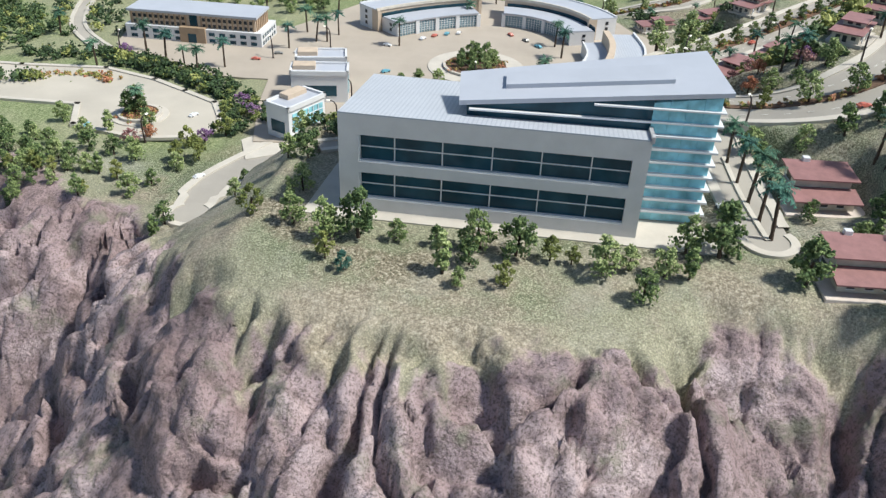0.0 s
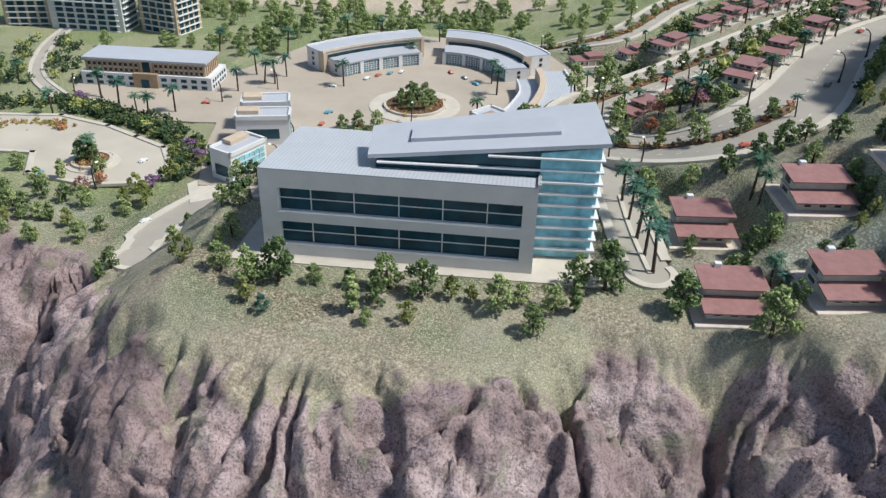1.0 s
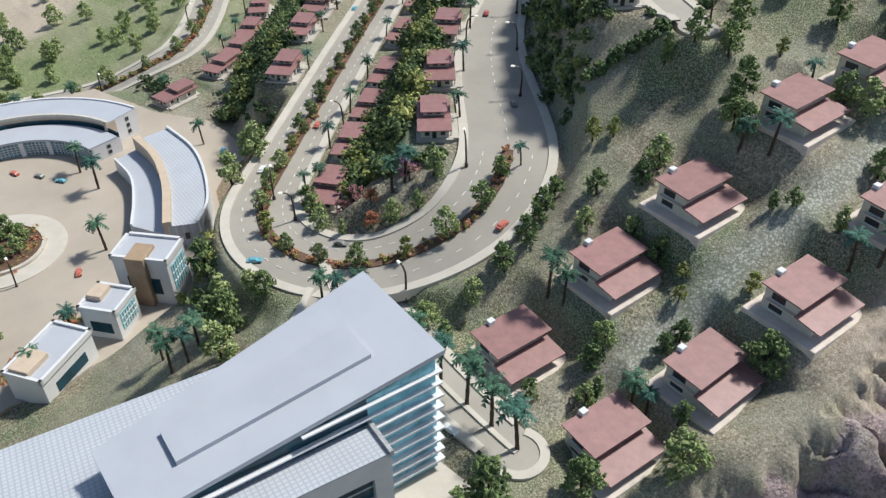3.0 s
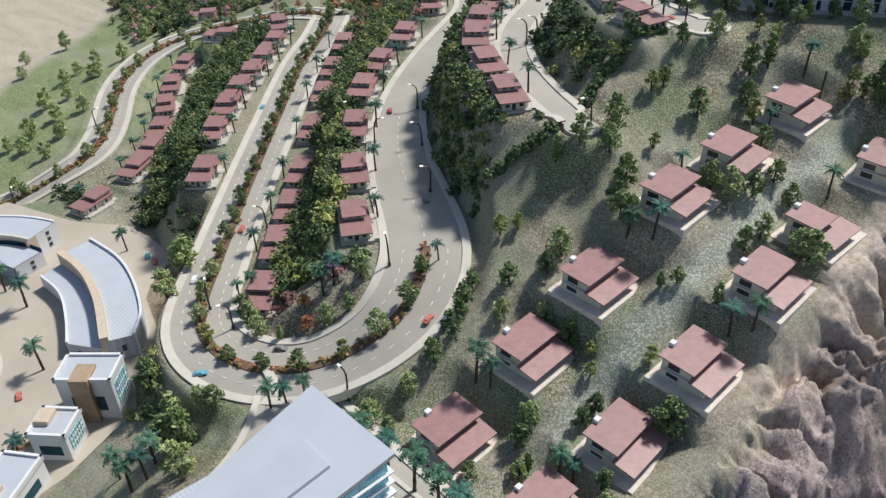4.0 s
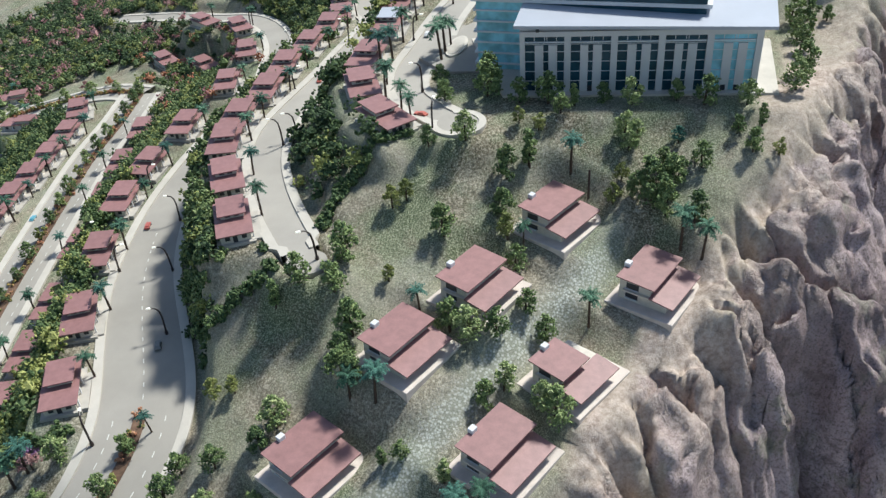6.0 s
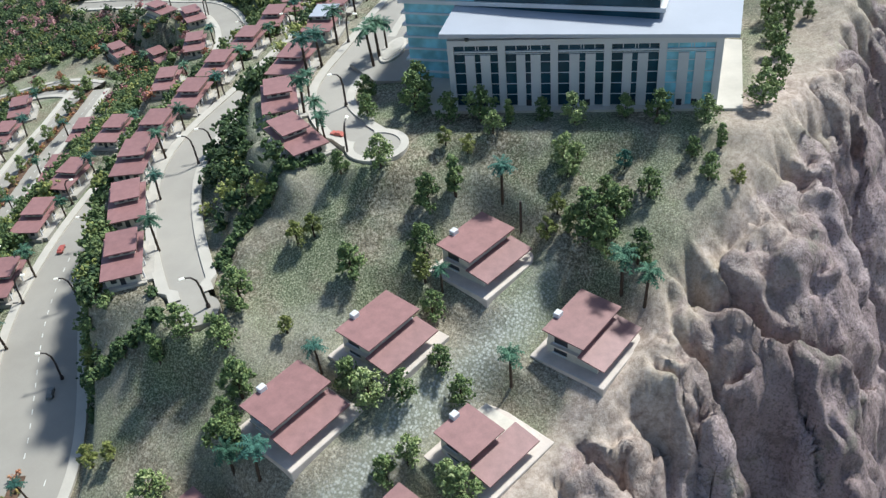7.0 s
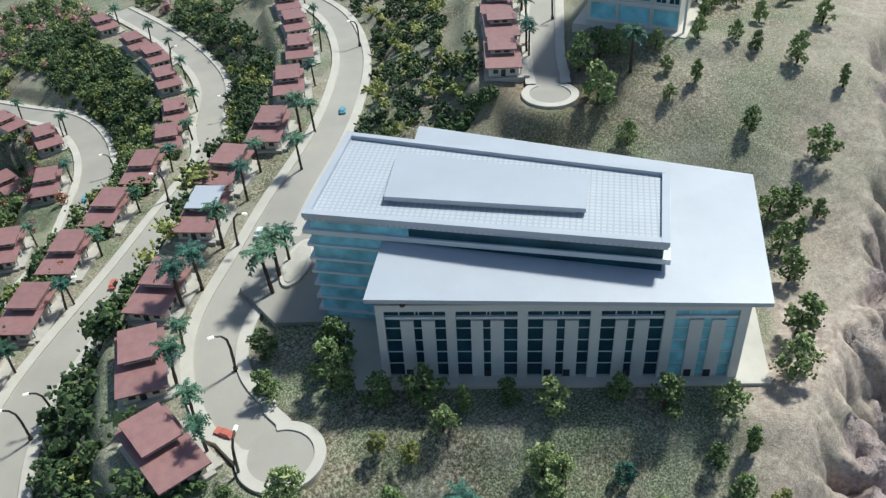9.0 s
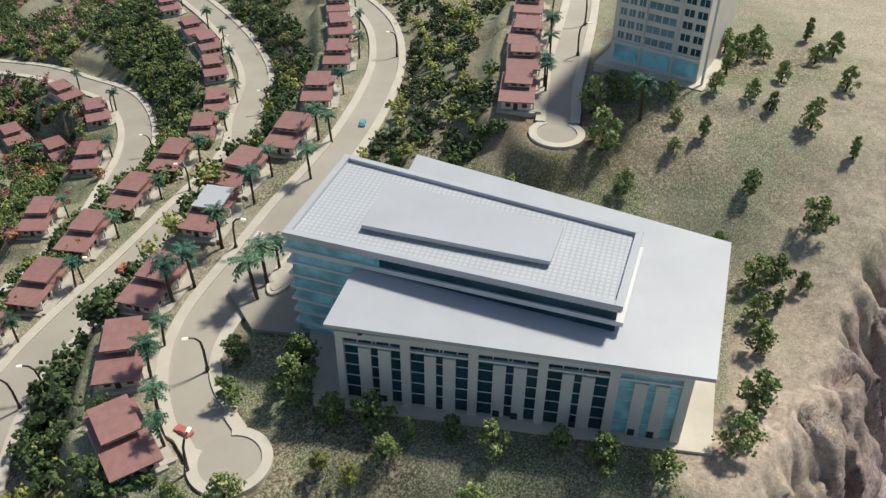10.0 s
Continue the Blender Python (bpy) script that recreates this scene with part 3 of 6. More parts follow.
    return tagged(new("ground", me), "modelled hillside of pinkish plaster rock with flocked green turf", "ground", kind="structure")


def ground_material():
    m = material("ground", (0.3, 0.28, 0.2), 0.9)
    n, l, b = nodes_of(m)

    def attr(name):
        a = n.new("ShaderNodeAttribute")
        a.attribute_name = name
        return a.outputs["Fac"]
    rock = ramp(m, noise_node(m, 9, 8, 0.62, warp=0.6), [(0.28, (0.18, 0.122, 0.126)), (0.5, (0.385, 0.285, 0.295)), (0.72, (0.64, 0.52, 0.535))])
    rock = mix(m, ramp(m, noise_node(m, 70, 6, 0.75), [(0.38, grey(0.65)), (0.50, grey(0))]), rock, (0.12, 0.085, 0.078))
    rock = mix(m, ramp(m, noise_node(m, 460, 3, 0.75), [(0.38, grey(0.8)), (0.50, grey(0))]), rock, (0.10, 0.075, 0.065))
    rock = mix(m, ramp(m, noise_node(m, 20, 6, 0.65), [(0.56, grey(0)), (0.68, grey(0.6))]), rock, (0.19, 0.21, 0.13))
    turf = ramp(m, noise_node(m, 760, 4, 0.8), [(0.36, (0.028, 0.040, 0.022)), (0.5, (0.122, 0.148, 0.076)), (0.63, (0.49, 0.50, 0.35))])
    lawn = ramp(m, noise_node(m, 400, 3, 0.8), [(0.34, (0.075, 0.105, 0.04)), (0.5, (0.185, 0.225, 0.105)), (0.66, (0.37, 0.39, 0.22))])
    earth = ramp(m, noise_node(m, 380, 4, 0.8), [(0.38, (0.050, 0.038, 0.024)), (0.5, (0.205, 0.165, 0.115)), (0.63, (0.55, 0.485, 0.39))])
    turf = mix(m, ramp(m, noise_node(m, 15, 5, 0.65), [(0.43, grey(0)), (0.58, grey(0.8))]), turf, earth)
    grit = ramp(m, noise_node(m, 560, 4, 0.8), [(0.38, (0.08, 0.08, 0.06)), (0.5, (0.29, 0.29, 0.235)), (0.62, (0.62, 0.61, 0.53))])
    turf = mix(m, ramp(m, noise_node(m, 11, 6, 0.65, warp=0.4), [(0.50, grey(0)), (0.66, grey(0.55))]), turf, grit)
    turf = mix(m, attr("lawn"), turf, lawn)
    sand = ramp(m, noise_node(m, 420, 4, 0.75), [(0.3, (0.20, 0.16, 0.12)), (0.5, (0.45, 0.38, 0.305)), (0.72, (0.66, 0.58, 0.49))])
    bare = ramp(m, noise_node(m, 300, 4, 0.75), [(0.36, (0.06, 0.04, 0.022)), (0.5, (0.155, 0.105, 0.06)), (0.66, (0.28, 0.22, 0.14))])
    turf = mix(m, attr("soil"), turf, bare)
    # this mask holds real sand plus the sunlight painted on the slope
    col = mix(m, attr("sand"), turf, sand)
    vor = n.new("ShaderNodeTexVoronoi")
    vor.inputs["Scale"].default_value = 420
    tc = n.new("ShaderNodeTexCoord")
    l.new(tc.outputs["Object"], vor.inputs["Vector"])
    stone = ramp(m, vor.outputs["Distance"], [(0.15, (0.62, 0.63, 0.59)), (0.6, (0.27, 0.28, 0.23))])
    col = mix(m, attr("track"), col, stone)
    buff = ramp(m, noise_node(m, 160, 6, 0.75), [(0.32, (0.21, 0.152, 0.125)), (0.5, (0.47, 0.372, 0.315)), (0.7, (0.69, 0.585, 0.52))])
    worn_rim = n.new("ShaderNodeMath")
    worn_rim.operation = 'MULTIPLY'
    l.new(attr("rim"), worn_rim.inputs[0])
    l.new(ramp(m, noise_node(m, 14, 5, 0.6), [(0.35, grey(0.35)), (0.6, grey(0.95))]), worn_rim.inputs[1])
    rock = mix(m, worn_rim.outputs[0], rock, buff)
    col = mix(m, worn_rim.outputs[0], col, buff)
    col = mix(m, attr("rock"), col, rock)
    l.new(col, b.inputs["Base Color"])
    k = mix(m, 0.5, noise_node(m, 480, 5, 0.75), noise_node(m, 130, 6, 0.7))
    bump(m, k, 0.5, 0.0035)
    first = b.inputs["Normal"].links[0].from_node
    crag = n.new("ShaderNodeBump")
    crag.inputs["Distance"].default_value = 0.012
    l.new(mix(m, 0.35, noise_node(m, 48, 8, 0.68, warp=0.5), noise_node(m, 190, 5, 0.7)), crag.inputs["Height"])
    l.new(ramp(m, attr("rock"), [(0.2, grey(0)), (0.9, grey(0.65))]), crag.inputs["Strength"])
    l.new(first.outputs[0], crag.inputs["Normal"])
    l.new(crag.outputs[0], b.inputs["Normal"])
    sheen = ramp(m, attr("rock"), [(0.4, grey(0.92)), (0.9, grey(0.45))])
    l.new(sheen, b.inputs["Roughness"])
    b.inputs["Specular IOR Level"].default_value = 0.45
    return m


build_ground()


def ribbon(line, off0, off1, lift0, lift1, thick=0.0):
    """A strip that follows a line between two offsets to its left, with a skirt down its edges."""
    p = line[:, :3]
    t = np.gradient(p[:, :2], axis=0)
    t /= np.linalg.norm(t, axis=1)[:, None]
    nrm = np.column_stack([-t[:, 1], t[:, 0]])
    o0 = off0 if hasattr(off0, "__len__") else np.full(len(p), off0)
    o1 = off1 if hasattr(off1, "__len__") else np.full(len(p), off1)
    a = np.column_stack([p[:, :2] + nrm * o0[:, None], p[:, 2] + lift0])
    b = np.column_stack([p[:, :2] + nrm * o1[:, None], p[:, 2] + lift1])
    if np.mean(o0) > np.mean(o1):
        a, b = b, a
    strips = [(a, b)]
    if thick:
        strips += [(a - (0, 0, thick), a), (b, b - (0, 0, thick))]
    v = np.concatenate([q for pair in strips for q in pair])
    n = len(p)
    f = []
    for r in range(len(strips)):
        k = 2 * r * n
        for i in range(n - 1):
            f.append((k + i, k + i + 1, k + n + i + 1, k + n + i))
    return v, f


def strip(name, line, off0, off1, lift, thick, mat, parent=None, label="", kind=""):
    v, f = ribbon(line, off0, off1, lift, lift, thick)
    me = raw(name, v, f, mat, True)
    ob = new(name, me)
    ob.parent = parent
    return tagged(ob, label, "", "", kind)


def build_road(full, line, walk_w=0.009, label="pale grey model road with raised kerbs"):
    hw = full[:, 3]
    road = strip("road", full, -hw + walk_w * 0.5, hw - walk_w * 0.5, 0.0004, 0.009, M_ASPHALT, None, label, "structure")
    road["category"] = "road"
    hw = line[:, 3]
    for side in (-1, 1):
        strip("kerb", line, side * (hw - walk_w), side * hw, 0.0018, 0.010, M_KERB, road, "pale raised kerb and footway")
    return road


def disc(name, x, y, r, z0, z1, mat, parent, label="", n=40, hole=0.0):
    bm = bmesh.new()
    ring = [(math.cos(2 * math.pi * k / n), math.sin(2 * math.pi * k / n)) for k in range(n)]
    if hole:
        a = [[bm.verts.new((x + c * q, y + s * q, z)) for c, s in ring] for q, z in ((hole, z0), (hole, z1), (r, z1), (r, z0))]
        for i in range(4):
            for k in range(n):
                bm.faces.new((a[i][k], a[i][(k + 1) % n], a[(i + 1) % 4][(k + 1) % n], a[(i + 1) % 4][k]))
        bmesh.ops.recalc_face_normals(bm, faces=bm.faces)
    else:
        prism([(x + c * r, y + s * r) for c, s in ring], z0, z1, bm)
    return part(name, bm, mat, parent, label)


ENDS = {"mid": .022, "top": .027, "lane": .025, "west": .026, "drive": .023}
for key, line in [("main", MAIN)] + [q for q in ROADS.items() if q[0] not in ("hill", "loop")]:
    if key in ENDS:
        tip = line[-1] if key == "drive" else line[0]
        r = ENDS[key]
        gap = np.hypot(line[:, 0] - tip[0], line[:, 1] - tip[1])
        full = line.copy()
        full[:, 3] = np.where(gap < 1.4 * r, np.minimum(full[:, 3], (1.0 if key == "drive" else 0.8) * r), full[:, 3])
        line = full[gap > 0.6 * r]
        x, y, z = (float(c) for c in tip[:3])
        near = line[gap[gap > 0.6 * r].argmin()]
        way = math.degrees(math.atan2(near[1] - y, near[0] - x))
        end = disc("road", x, y, r - .004, z - .008, z + .0008, M_ASPHALT, None, "round turning head of a pale model road")
        tagged(end, category="road", kind="structure")
        half = {"drive": 62, "mid": 180}.get(key, math.degrees(math.asin(min(.98, (near[3] - .008) / r))))
        n = 30
        ring = [radians(way + half + (360 - 2 * half) * k / n) for k in range(n + 1)]
        rim = [(x + r * math.cos(a), y + r * math.sin(a)) for a in ring] + [(x + (r - .007) * math.cos(a), y + (r - .007) * math.sin(a)) for a in reversed(ring)]
        if half < 180:
            part("kerb", prism(rim, z - .009, z + .0018), M_KERB, end, "pale raised kerb")
    else:
        full = line
    build_road(full, line, 0.006 if key in ("back", "path") else 0.009)


# ---------------------------------------------------------------- walls in plan
class Wall:
    """A wall line from a to b, left to right as seen from outside: along s, outward d, up z."""
    def __init__(self, a, b):
        self.a, self.b = Vector(a[:2]), Vector(b[:2])
        self.length = (self.b - self.a).length
        self.t = (self.b - self.a) / self.length
        self.n = Vector((self.t.y, -self.t.x))

    def at(self, s, d):
        p = self.a + self.t * s + self.n * d
        return (p.x, p.y)

    def block(self, bm, s0, s1, z0, z1, d0, d1):
        return prism([self.at(s0, d0), self.at(s1, d0), self.at(s1, d1), self.at(s0, d1)], z0, z1, bm)


def grid_roof_material():
    m = worn("tiled_white_roof", (0.52, 0.54, 0.59), 30, 0.05, 0.45, relief=0.03)
    n, l, b = nodes_of(m)
    tc = n.new("ShaderNodeTexCoord")
    br = n.new("ShaderNodeTexBrick")
    br.offset = 0.0
    br.inputs["Scale"].default_value = 1.0
    br.inputs["Mortar Size"].default_value = 0.0006
    br.inputs["Brick Width"].default_value = 0.0038
    br.inputs["Row Height"].default_value = 0.0038
    br.inputs["Color1"].default_value = br.inputs["Color2"].default_value = (1, 1, 1, 1)
    br.inputs["Mortar"].default_value = (0.78, 0.80, 0.83, 1)
    l.new(tc.outputs["Object"], br.inputs["Vector"])
    src = b.inputs["Base Color"].links[0].from_socket
    l.new(mix(m, 1.0, src, br.outputs["Color"], 'MULTIPLY'), b.inputs["Base Color"])
    return m


M_GRID = grid_roof_material()


def poly_rim(bm, poly, z, h, w):
    """A raised rim along the edge of a plan; z: a height for each corner."""
    n = len(poly)
    for i in range(n):
        j = (i + 1) % n
        wl = Wall(poly[i], poly[j])
        k = w * 0.5
        a, b = wl.at(-k, k), wl.at(wl.length + k, k)
        c, d = wl.at(wl.length + k, -k), wl.at(-k, -k)
        prism([a, b, c, d], [z[i] - .002, z[j] - .002, z[j] - .002, z[i] - .002], [z[i] + h, z[j] + h, z[j] + h, z[i] + h], bm)
    return bm


def inset(poly, k):
    c = Vector((sum(p[0] for p in poly) / len(poly), sum(p[1] for p in poly) / len(poly)))
    out = []
    for p in poly:
        v = Vector(p[:2]) - c
        out.append(tuple(c + v * (1 - k / v.length)))
    return out


# ---------------------------------------------------------------- the office block with the strip windows
def build_office():
    m = pose(.214, .622, .188, 0, 0, -6.6) @ Matrix.Diagonal((.906, .92, .90, 1))
    ob = thing("office_building", m, "white model office block with dark window strips and glass tower", "office building")
    FL, FR, BR, BL = (-.256, 0), (0, 0), (.003, .156), (-.262, .160)
    zf, zb = .090, .063
    body = prism([(FL[0], .006), (FR[0], .006), BR, BL], 0, [zf - .001, zf - .001, zb, zb])
    part("body", body, M_WALL, ob)
    # front frame round the two strips
    w = Wall(FL, FR)
    L = w.length
    bands = ((.012, .037), (.047, .072))
    s0, s1 = .017, L - .013
    bm = bmesh.new()
    w.block(bm, 0, L, 0, bands[0][0], -.006, 0)
    w.block(bm, 0, L, bands[0][1], bands[1][0], -.006, 0)
    w.block(bm, 0, L, bands[1][1], zf, -.006, 0)
    for a, b in bands:
        w.block(bm, 0, s0, a, b, -.006, 0)
        w.block(bm, s1, L, a, b, -.006, 0)
    part("front_wall", bm, M_WALL, ob)
    cuts = [0, .135, .315, .50, .68, .86, 1]
    for a, b in bands:
        win = part("window_strip", w.block(bmesh.new(), s0, s1, a, b, -.0058, -.0045), M_GLASS, ob, "dark blue glass strip with pale mullions")
        bm = bmesh.new()
        w.block(bm, s0, s1, a, a + .0013, -.005, -.0008)
        w.block(bm, s0, s0 + .0013, a, b, -.005, -.0008)
        part("sill", bm, M_MULLION, win)
        for c in cuts[1:-1]:
            x = s0 + (s1 - s0) * c
            part("mullion", w.block(bmesh.new(), x - .0005, x + .0005, a, b, -.005, -.0035), M_MULLION, win)
        part("transom", w.block(bmesh.new(), s0, s1, a + .0128, a + .0137, -.005, -.0038), M_MULLION, win)
    # the sloping tiled roof and its rim
    roof = [FL, FR, BR, BL]
    part("roof", prism(roof, [zf, zf, zb, zb], [zf + .0012, zf + .0012, zb + .0012, zb + .0012]), M_GRID, ob, "white roof scored with a fine grid")
    bm = poly_rim(bmesh.new(), [FR, BR], [zf + .001, zb + .001], .0035, .003)
    part("parapet", bm, M_WHITE, ob)
    # tower over the roof
    slab = [(-.1585, .025), (.0616, .034), (.0515, .138), (-.166, .092)]
    zs = [.100, .1232, .1222, .100]
    inner = [(-.152, .029), (.054, .035), (.0455, .129), (-.160, .088)]
    part("clerestory", prism([inner[0], (0.0, .0325), (-.001, .108), inner[3]], .070, [zs[0] - .004, .113, .113, zs[3] - .004]), M_GLASS, ob, "dark glass band below the tower roof")
    part("glass_tower", prism([(-.002, .0325), inner[1], inner[2], (-.001, .112)], 0.001, [.1095, .1178, .1172, .1100]), M_CYAN, ob, "bright cyan glass corner tower")
    part("tower_roof", prism(slab, [z - .004 for z in zs], zs), M_ROOF, ob, "smooth blue-white tower roof slab")
    plant = [(-.122, .050), (.017, .057), (.014, .094), (-.124, .079)]
    part("roof_box", prism(plant, .100, [.1078, .1222, .1222, .1078]), M_ROOF, ob, "low white box on the tower roof")
    wf, wr = Wall((0, .0325), inner[1]), Wall(inner[1], inner[2])
    for k in range(9):
        z = .0105 + k * .0118
        bm = bmesh.new()
        wf.block(bm, -.012 if k < 7 else (-.048 if k == 8 else -.150), wf.length + .004, z, z + (.0018 if k < 7 else .0013), -.0005, .0045 if k < 7 else .0032)
        wr.block(bm, .0002, wr.length, z + .0002, z + .0016, -.0005, .004)
        part("fin", bm, M_WHITE, ob)
    for k in range(1, 8):
        part("mullion", wr.block(bmesh.new(), wr.length * k / 8 - .0004, wr.length * k / 8 + .0004, .001, .117, 0, .0008), M_MULLION, ob)
    for k in range(1, 4):
        x = wf.length * k / 4
        part("mullion", wf.block(bmesh.new(), x - .0003, x + .0003, .001, .117, 0, .0006), M_CYAN, ob)
    # dark pillars of the hidden north side
    wn_ = Wall(BR, BL)
    for k in range(5):
        part("window", wn_.block(bmesh.new(), .02 + k * .047, .055 + k * .047, .008, .056, -.002, .0006), M_GLASS, ob)
    part("forecourt", prism([(-.287, -.015), (.062, -.013), (.092, -.008), (.085, .03), (.060, .165), (-.275, .172)], -.006, .0005), M_KERB, ob, "pale paved forecourt slab")
    return ob


build_office()


# ---------------------------------------------------------------- the office block with the pillared front
def build_pillared():
    o = Vector((.917, .744))
    turn = radians(-65.5)
    ob = thing("office_building", pose(o.x, o.y, .421, 0, 0, -65.5), "white office block with a pillared front and glass upper storey", "office building")
    P = lambda x, y: ((x - o.x) * math.cos(turn) + (y - o.y) * math.sin(turn), (y - o.y) * math.cos(turn) - (x - o.x) * math.sin(turn))
    roof = [P(.917, .744), P(1.043, .540), P(1.168, .593), P(1.094, .829)]
    zr = [.0690, .0640, .0680, .0790]
    wall = [P(.926, .743), P(1.043, .553), P(1.154, .600), P(1.074, .798)]
    part("body", prism([wall[0], wall[1], wall[2], wall[3]], 0, [.064, .060, .062, .072]), M_WALL, ob)
    part("roof", prism(roof, [z - .003 for z in zr], zr), M_ROOF, ob, "smooth white roof slab with a wide overhang")
    w = Wall(wall[0], wall[1])
    # frame of piers and a head beam in front of the bays
    n, pitch, gap, first = 5, .0437, .0062, .0050
    d = .004
    bm = bmesh.new()
    w.block(bm, 0, w.length, .0565, .0615, 0, d)
    part("head_beam", bm, M_WALL, ob)
    for k in range(n + 1):
        a = first + k * pitch - gap
        a0, a1 = (0, first) if k == 0 else ((a, w.length) if k == n else (a, a + gap))
        part("pier", w.block(bmesh.new(), a0, a1, 0, .0565, 0, d), M_WALL, ob)
    for k in range(n):
        a, b = first + k * pitch, first + (k + 1) * pitch - gap
        L = b - a
        cyan = k == n - 1
        win = part("window", w.block(bmesh.new(), a, b, .0005, .0565, .0002, .0010), M_CYAN if cyan else M_GLASS, ob, "bright cyan glazed bay" if cyan else "dark blue glazed bay")
        three = k % 2 == 0 or cyan
        panels = ((.25, .47), (.60, .82)) if three else ((.24, .44), (.56, .78))
        for p, q in panels:
            part("panel", w.block(bmesh.new(), a + L * p, a + L * q, .0005, .0475, .001, .0026), M_WALL, win, "white upright panel")
        for z in (.0105, .0205, .0305, .0405, .0480):
            part("transom", w.block(bmesh.new(), a, b, z, z + .0006, .001, .0015), M_MULLION, win)
        part("transom", w.block(bmesh.new(), a, b, .0500, .0512, .001, .0030), M_MULLION, win)
        for f in (.24, .5, .56, .8):
            part("mullion", w.block(bmesh.new(), a + L * f - .0003, a + L * f + .0003, .0512, .0565, .001, .0016), M_MULLION, win)
        for f in (.34, .66) if three else (.5,):
            part("door", w.block(bmesh.new(), a + L * f - .0022, a + L * f + .0022, .0005, .0062, .0026, .0030), M_DARK, win)
    part("vent", prism([w.at(.017 + .0018 * math.cos(q), .004 + .0018 * math.sin(q)) for q in np.linspace(0, 6.28, 9)[:-1]], .0615, .0640), M_DARK, ob)
    # side wall windows towards the rock
    ws = Wall(wall[1], wall[2])
    for k in range(4):
        part("window", ws.block(bmesh.new(), .012 + k * .028, .030 + k * .028, .010, .050, -.001, .0006), M_GLASS, ob)
    # glass storeys that cross the roof
    T = [P(.948, .816), P(1.036, .604), P(1.110, .634), P(1.044, .858)]
    G = inset(T, .003)
    part("glass_storey", prism(G, .0005, .0830), M_CYAN, ob, "cyan glass tower with pale floor bands")
    part("dark_storey", prism([tuple(Vector(G[0]).lerp(Vector(G[1]), .30) + Vector((-.0006, -.0004))), tuple(Vector(G[1]) + Vector((.0003, -.0008))), tuple(Vector(G[1]).lerp(Vector(G[2]), .3)), tuple(Vector(G[0]).lerp(Vector(G[1]), .30) + Vector((.02, .012)))], .062, .0826), M_GLASS, ob, "dark glazed band over the roof")
    part("ledge", prism(inset(T, -.0025), .0722, .0758), M_WHITE, ob)
    part("tower_roof", prism(T, .0825, .0862), M_GRID, ob, "white tower roof scored with a fine grid")
    rim = inset(T, .0020)
    for k in range(4):
        wk = Wall(rim[k], rim[(k + 1) % 4])
        part("parapet", wk.block(bmesh.new(), -.0024, wk.length - .0026, .0855, .0892, -.0025, .0025), M_ROOF, ob)
    box_plan = [P(.986, .779), P(1.039, .660), P(1.077, .676), P(1.037, .806)]
    part("roof_box", prism(box_plan, .0885, .0915), M_ROOF, ob, "broad low white slab on the tiled roof")
    part("roof_box", prism(inset(box_plan, .006), .0862, .0885), M_CREAM, ob, "cream base set back under the roof slab")
    wl = Wall(T[3], T[0])
    wl2 = Wall(T[0], T[1])
    for k in range(7):
        z = .006 + k * .0112
        bm = bmesh.new()
        wl.block(bm, 0, wl.length + .0006, z, z + .0020, -.004, .0006)
        wl2.block(bm, .0002, .060, z + .0002, z + .0018, -.004, .0006)
        part("floor_band", bm, M_WHITE, ob)
    for k in range(1, 12):
        x = wl.length * k / 12
        part("mullion", wl.block(bmesh.new(), x - .0004, x + .0004, .001, .082, -.004, -.0012), M_MULLION, ob)
    for k in range(1, 8):
        x = .0075 * k
        part("mullion", wl2.block(bmesh.new(), x - .0004, x + .0004, .001, .082, -.004, -.0012), M_MULLION, ob)
    for f in (.47, .90):
        x = wl2.length * f
        part("post", wl2.block(bmesh.new(), x - .0012, x + .0012, .062, .0826, -.004, -.001), M_WHITE, ob)
    part("forecourt", prism([P(.906, .750), P(1.046, .531), P(1.170, .589), P(1.086, .826), P(1.012, .872), P(.948, .802)], -.008, .0006), M_KERB, ob, "pale paved forecourt slab")
    return ob


build_pillared()


# ---------------------------------------------------------------- the tower at the end of the lane
def window_rows(w, ob, z0, rise, rows, cols, s0, s1, hw, mat, frame_mat=None):
    """A grid of windows, each with a pane set in a frame."""
    for r in range(rows):
        for c in range(cols):
            x = s0 + (s1 - s0) * (c + .5) / cols
            half = (s1 - s0) / cols * hw
            z = z0 + r * rise
            win = part("window", w.block(bmesh.new(), x - half, x + half, z, z + rise * .55, -.001, .0004), mat, ob)
            if frame_mat:
                bm = bmesh.new()
                w.block(bm, x - half - .0005, x + half + .0005, z - .0008, z, 0, .0012)
                w.block(bm, x - .0003, x + .0003, z, z + rise * .55, .0004, .0008)
                part("sill", bm, frame_mat, win)


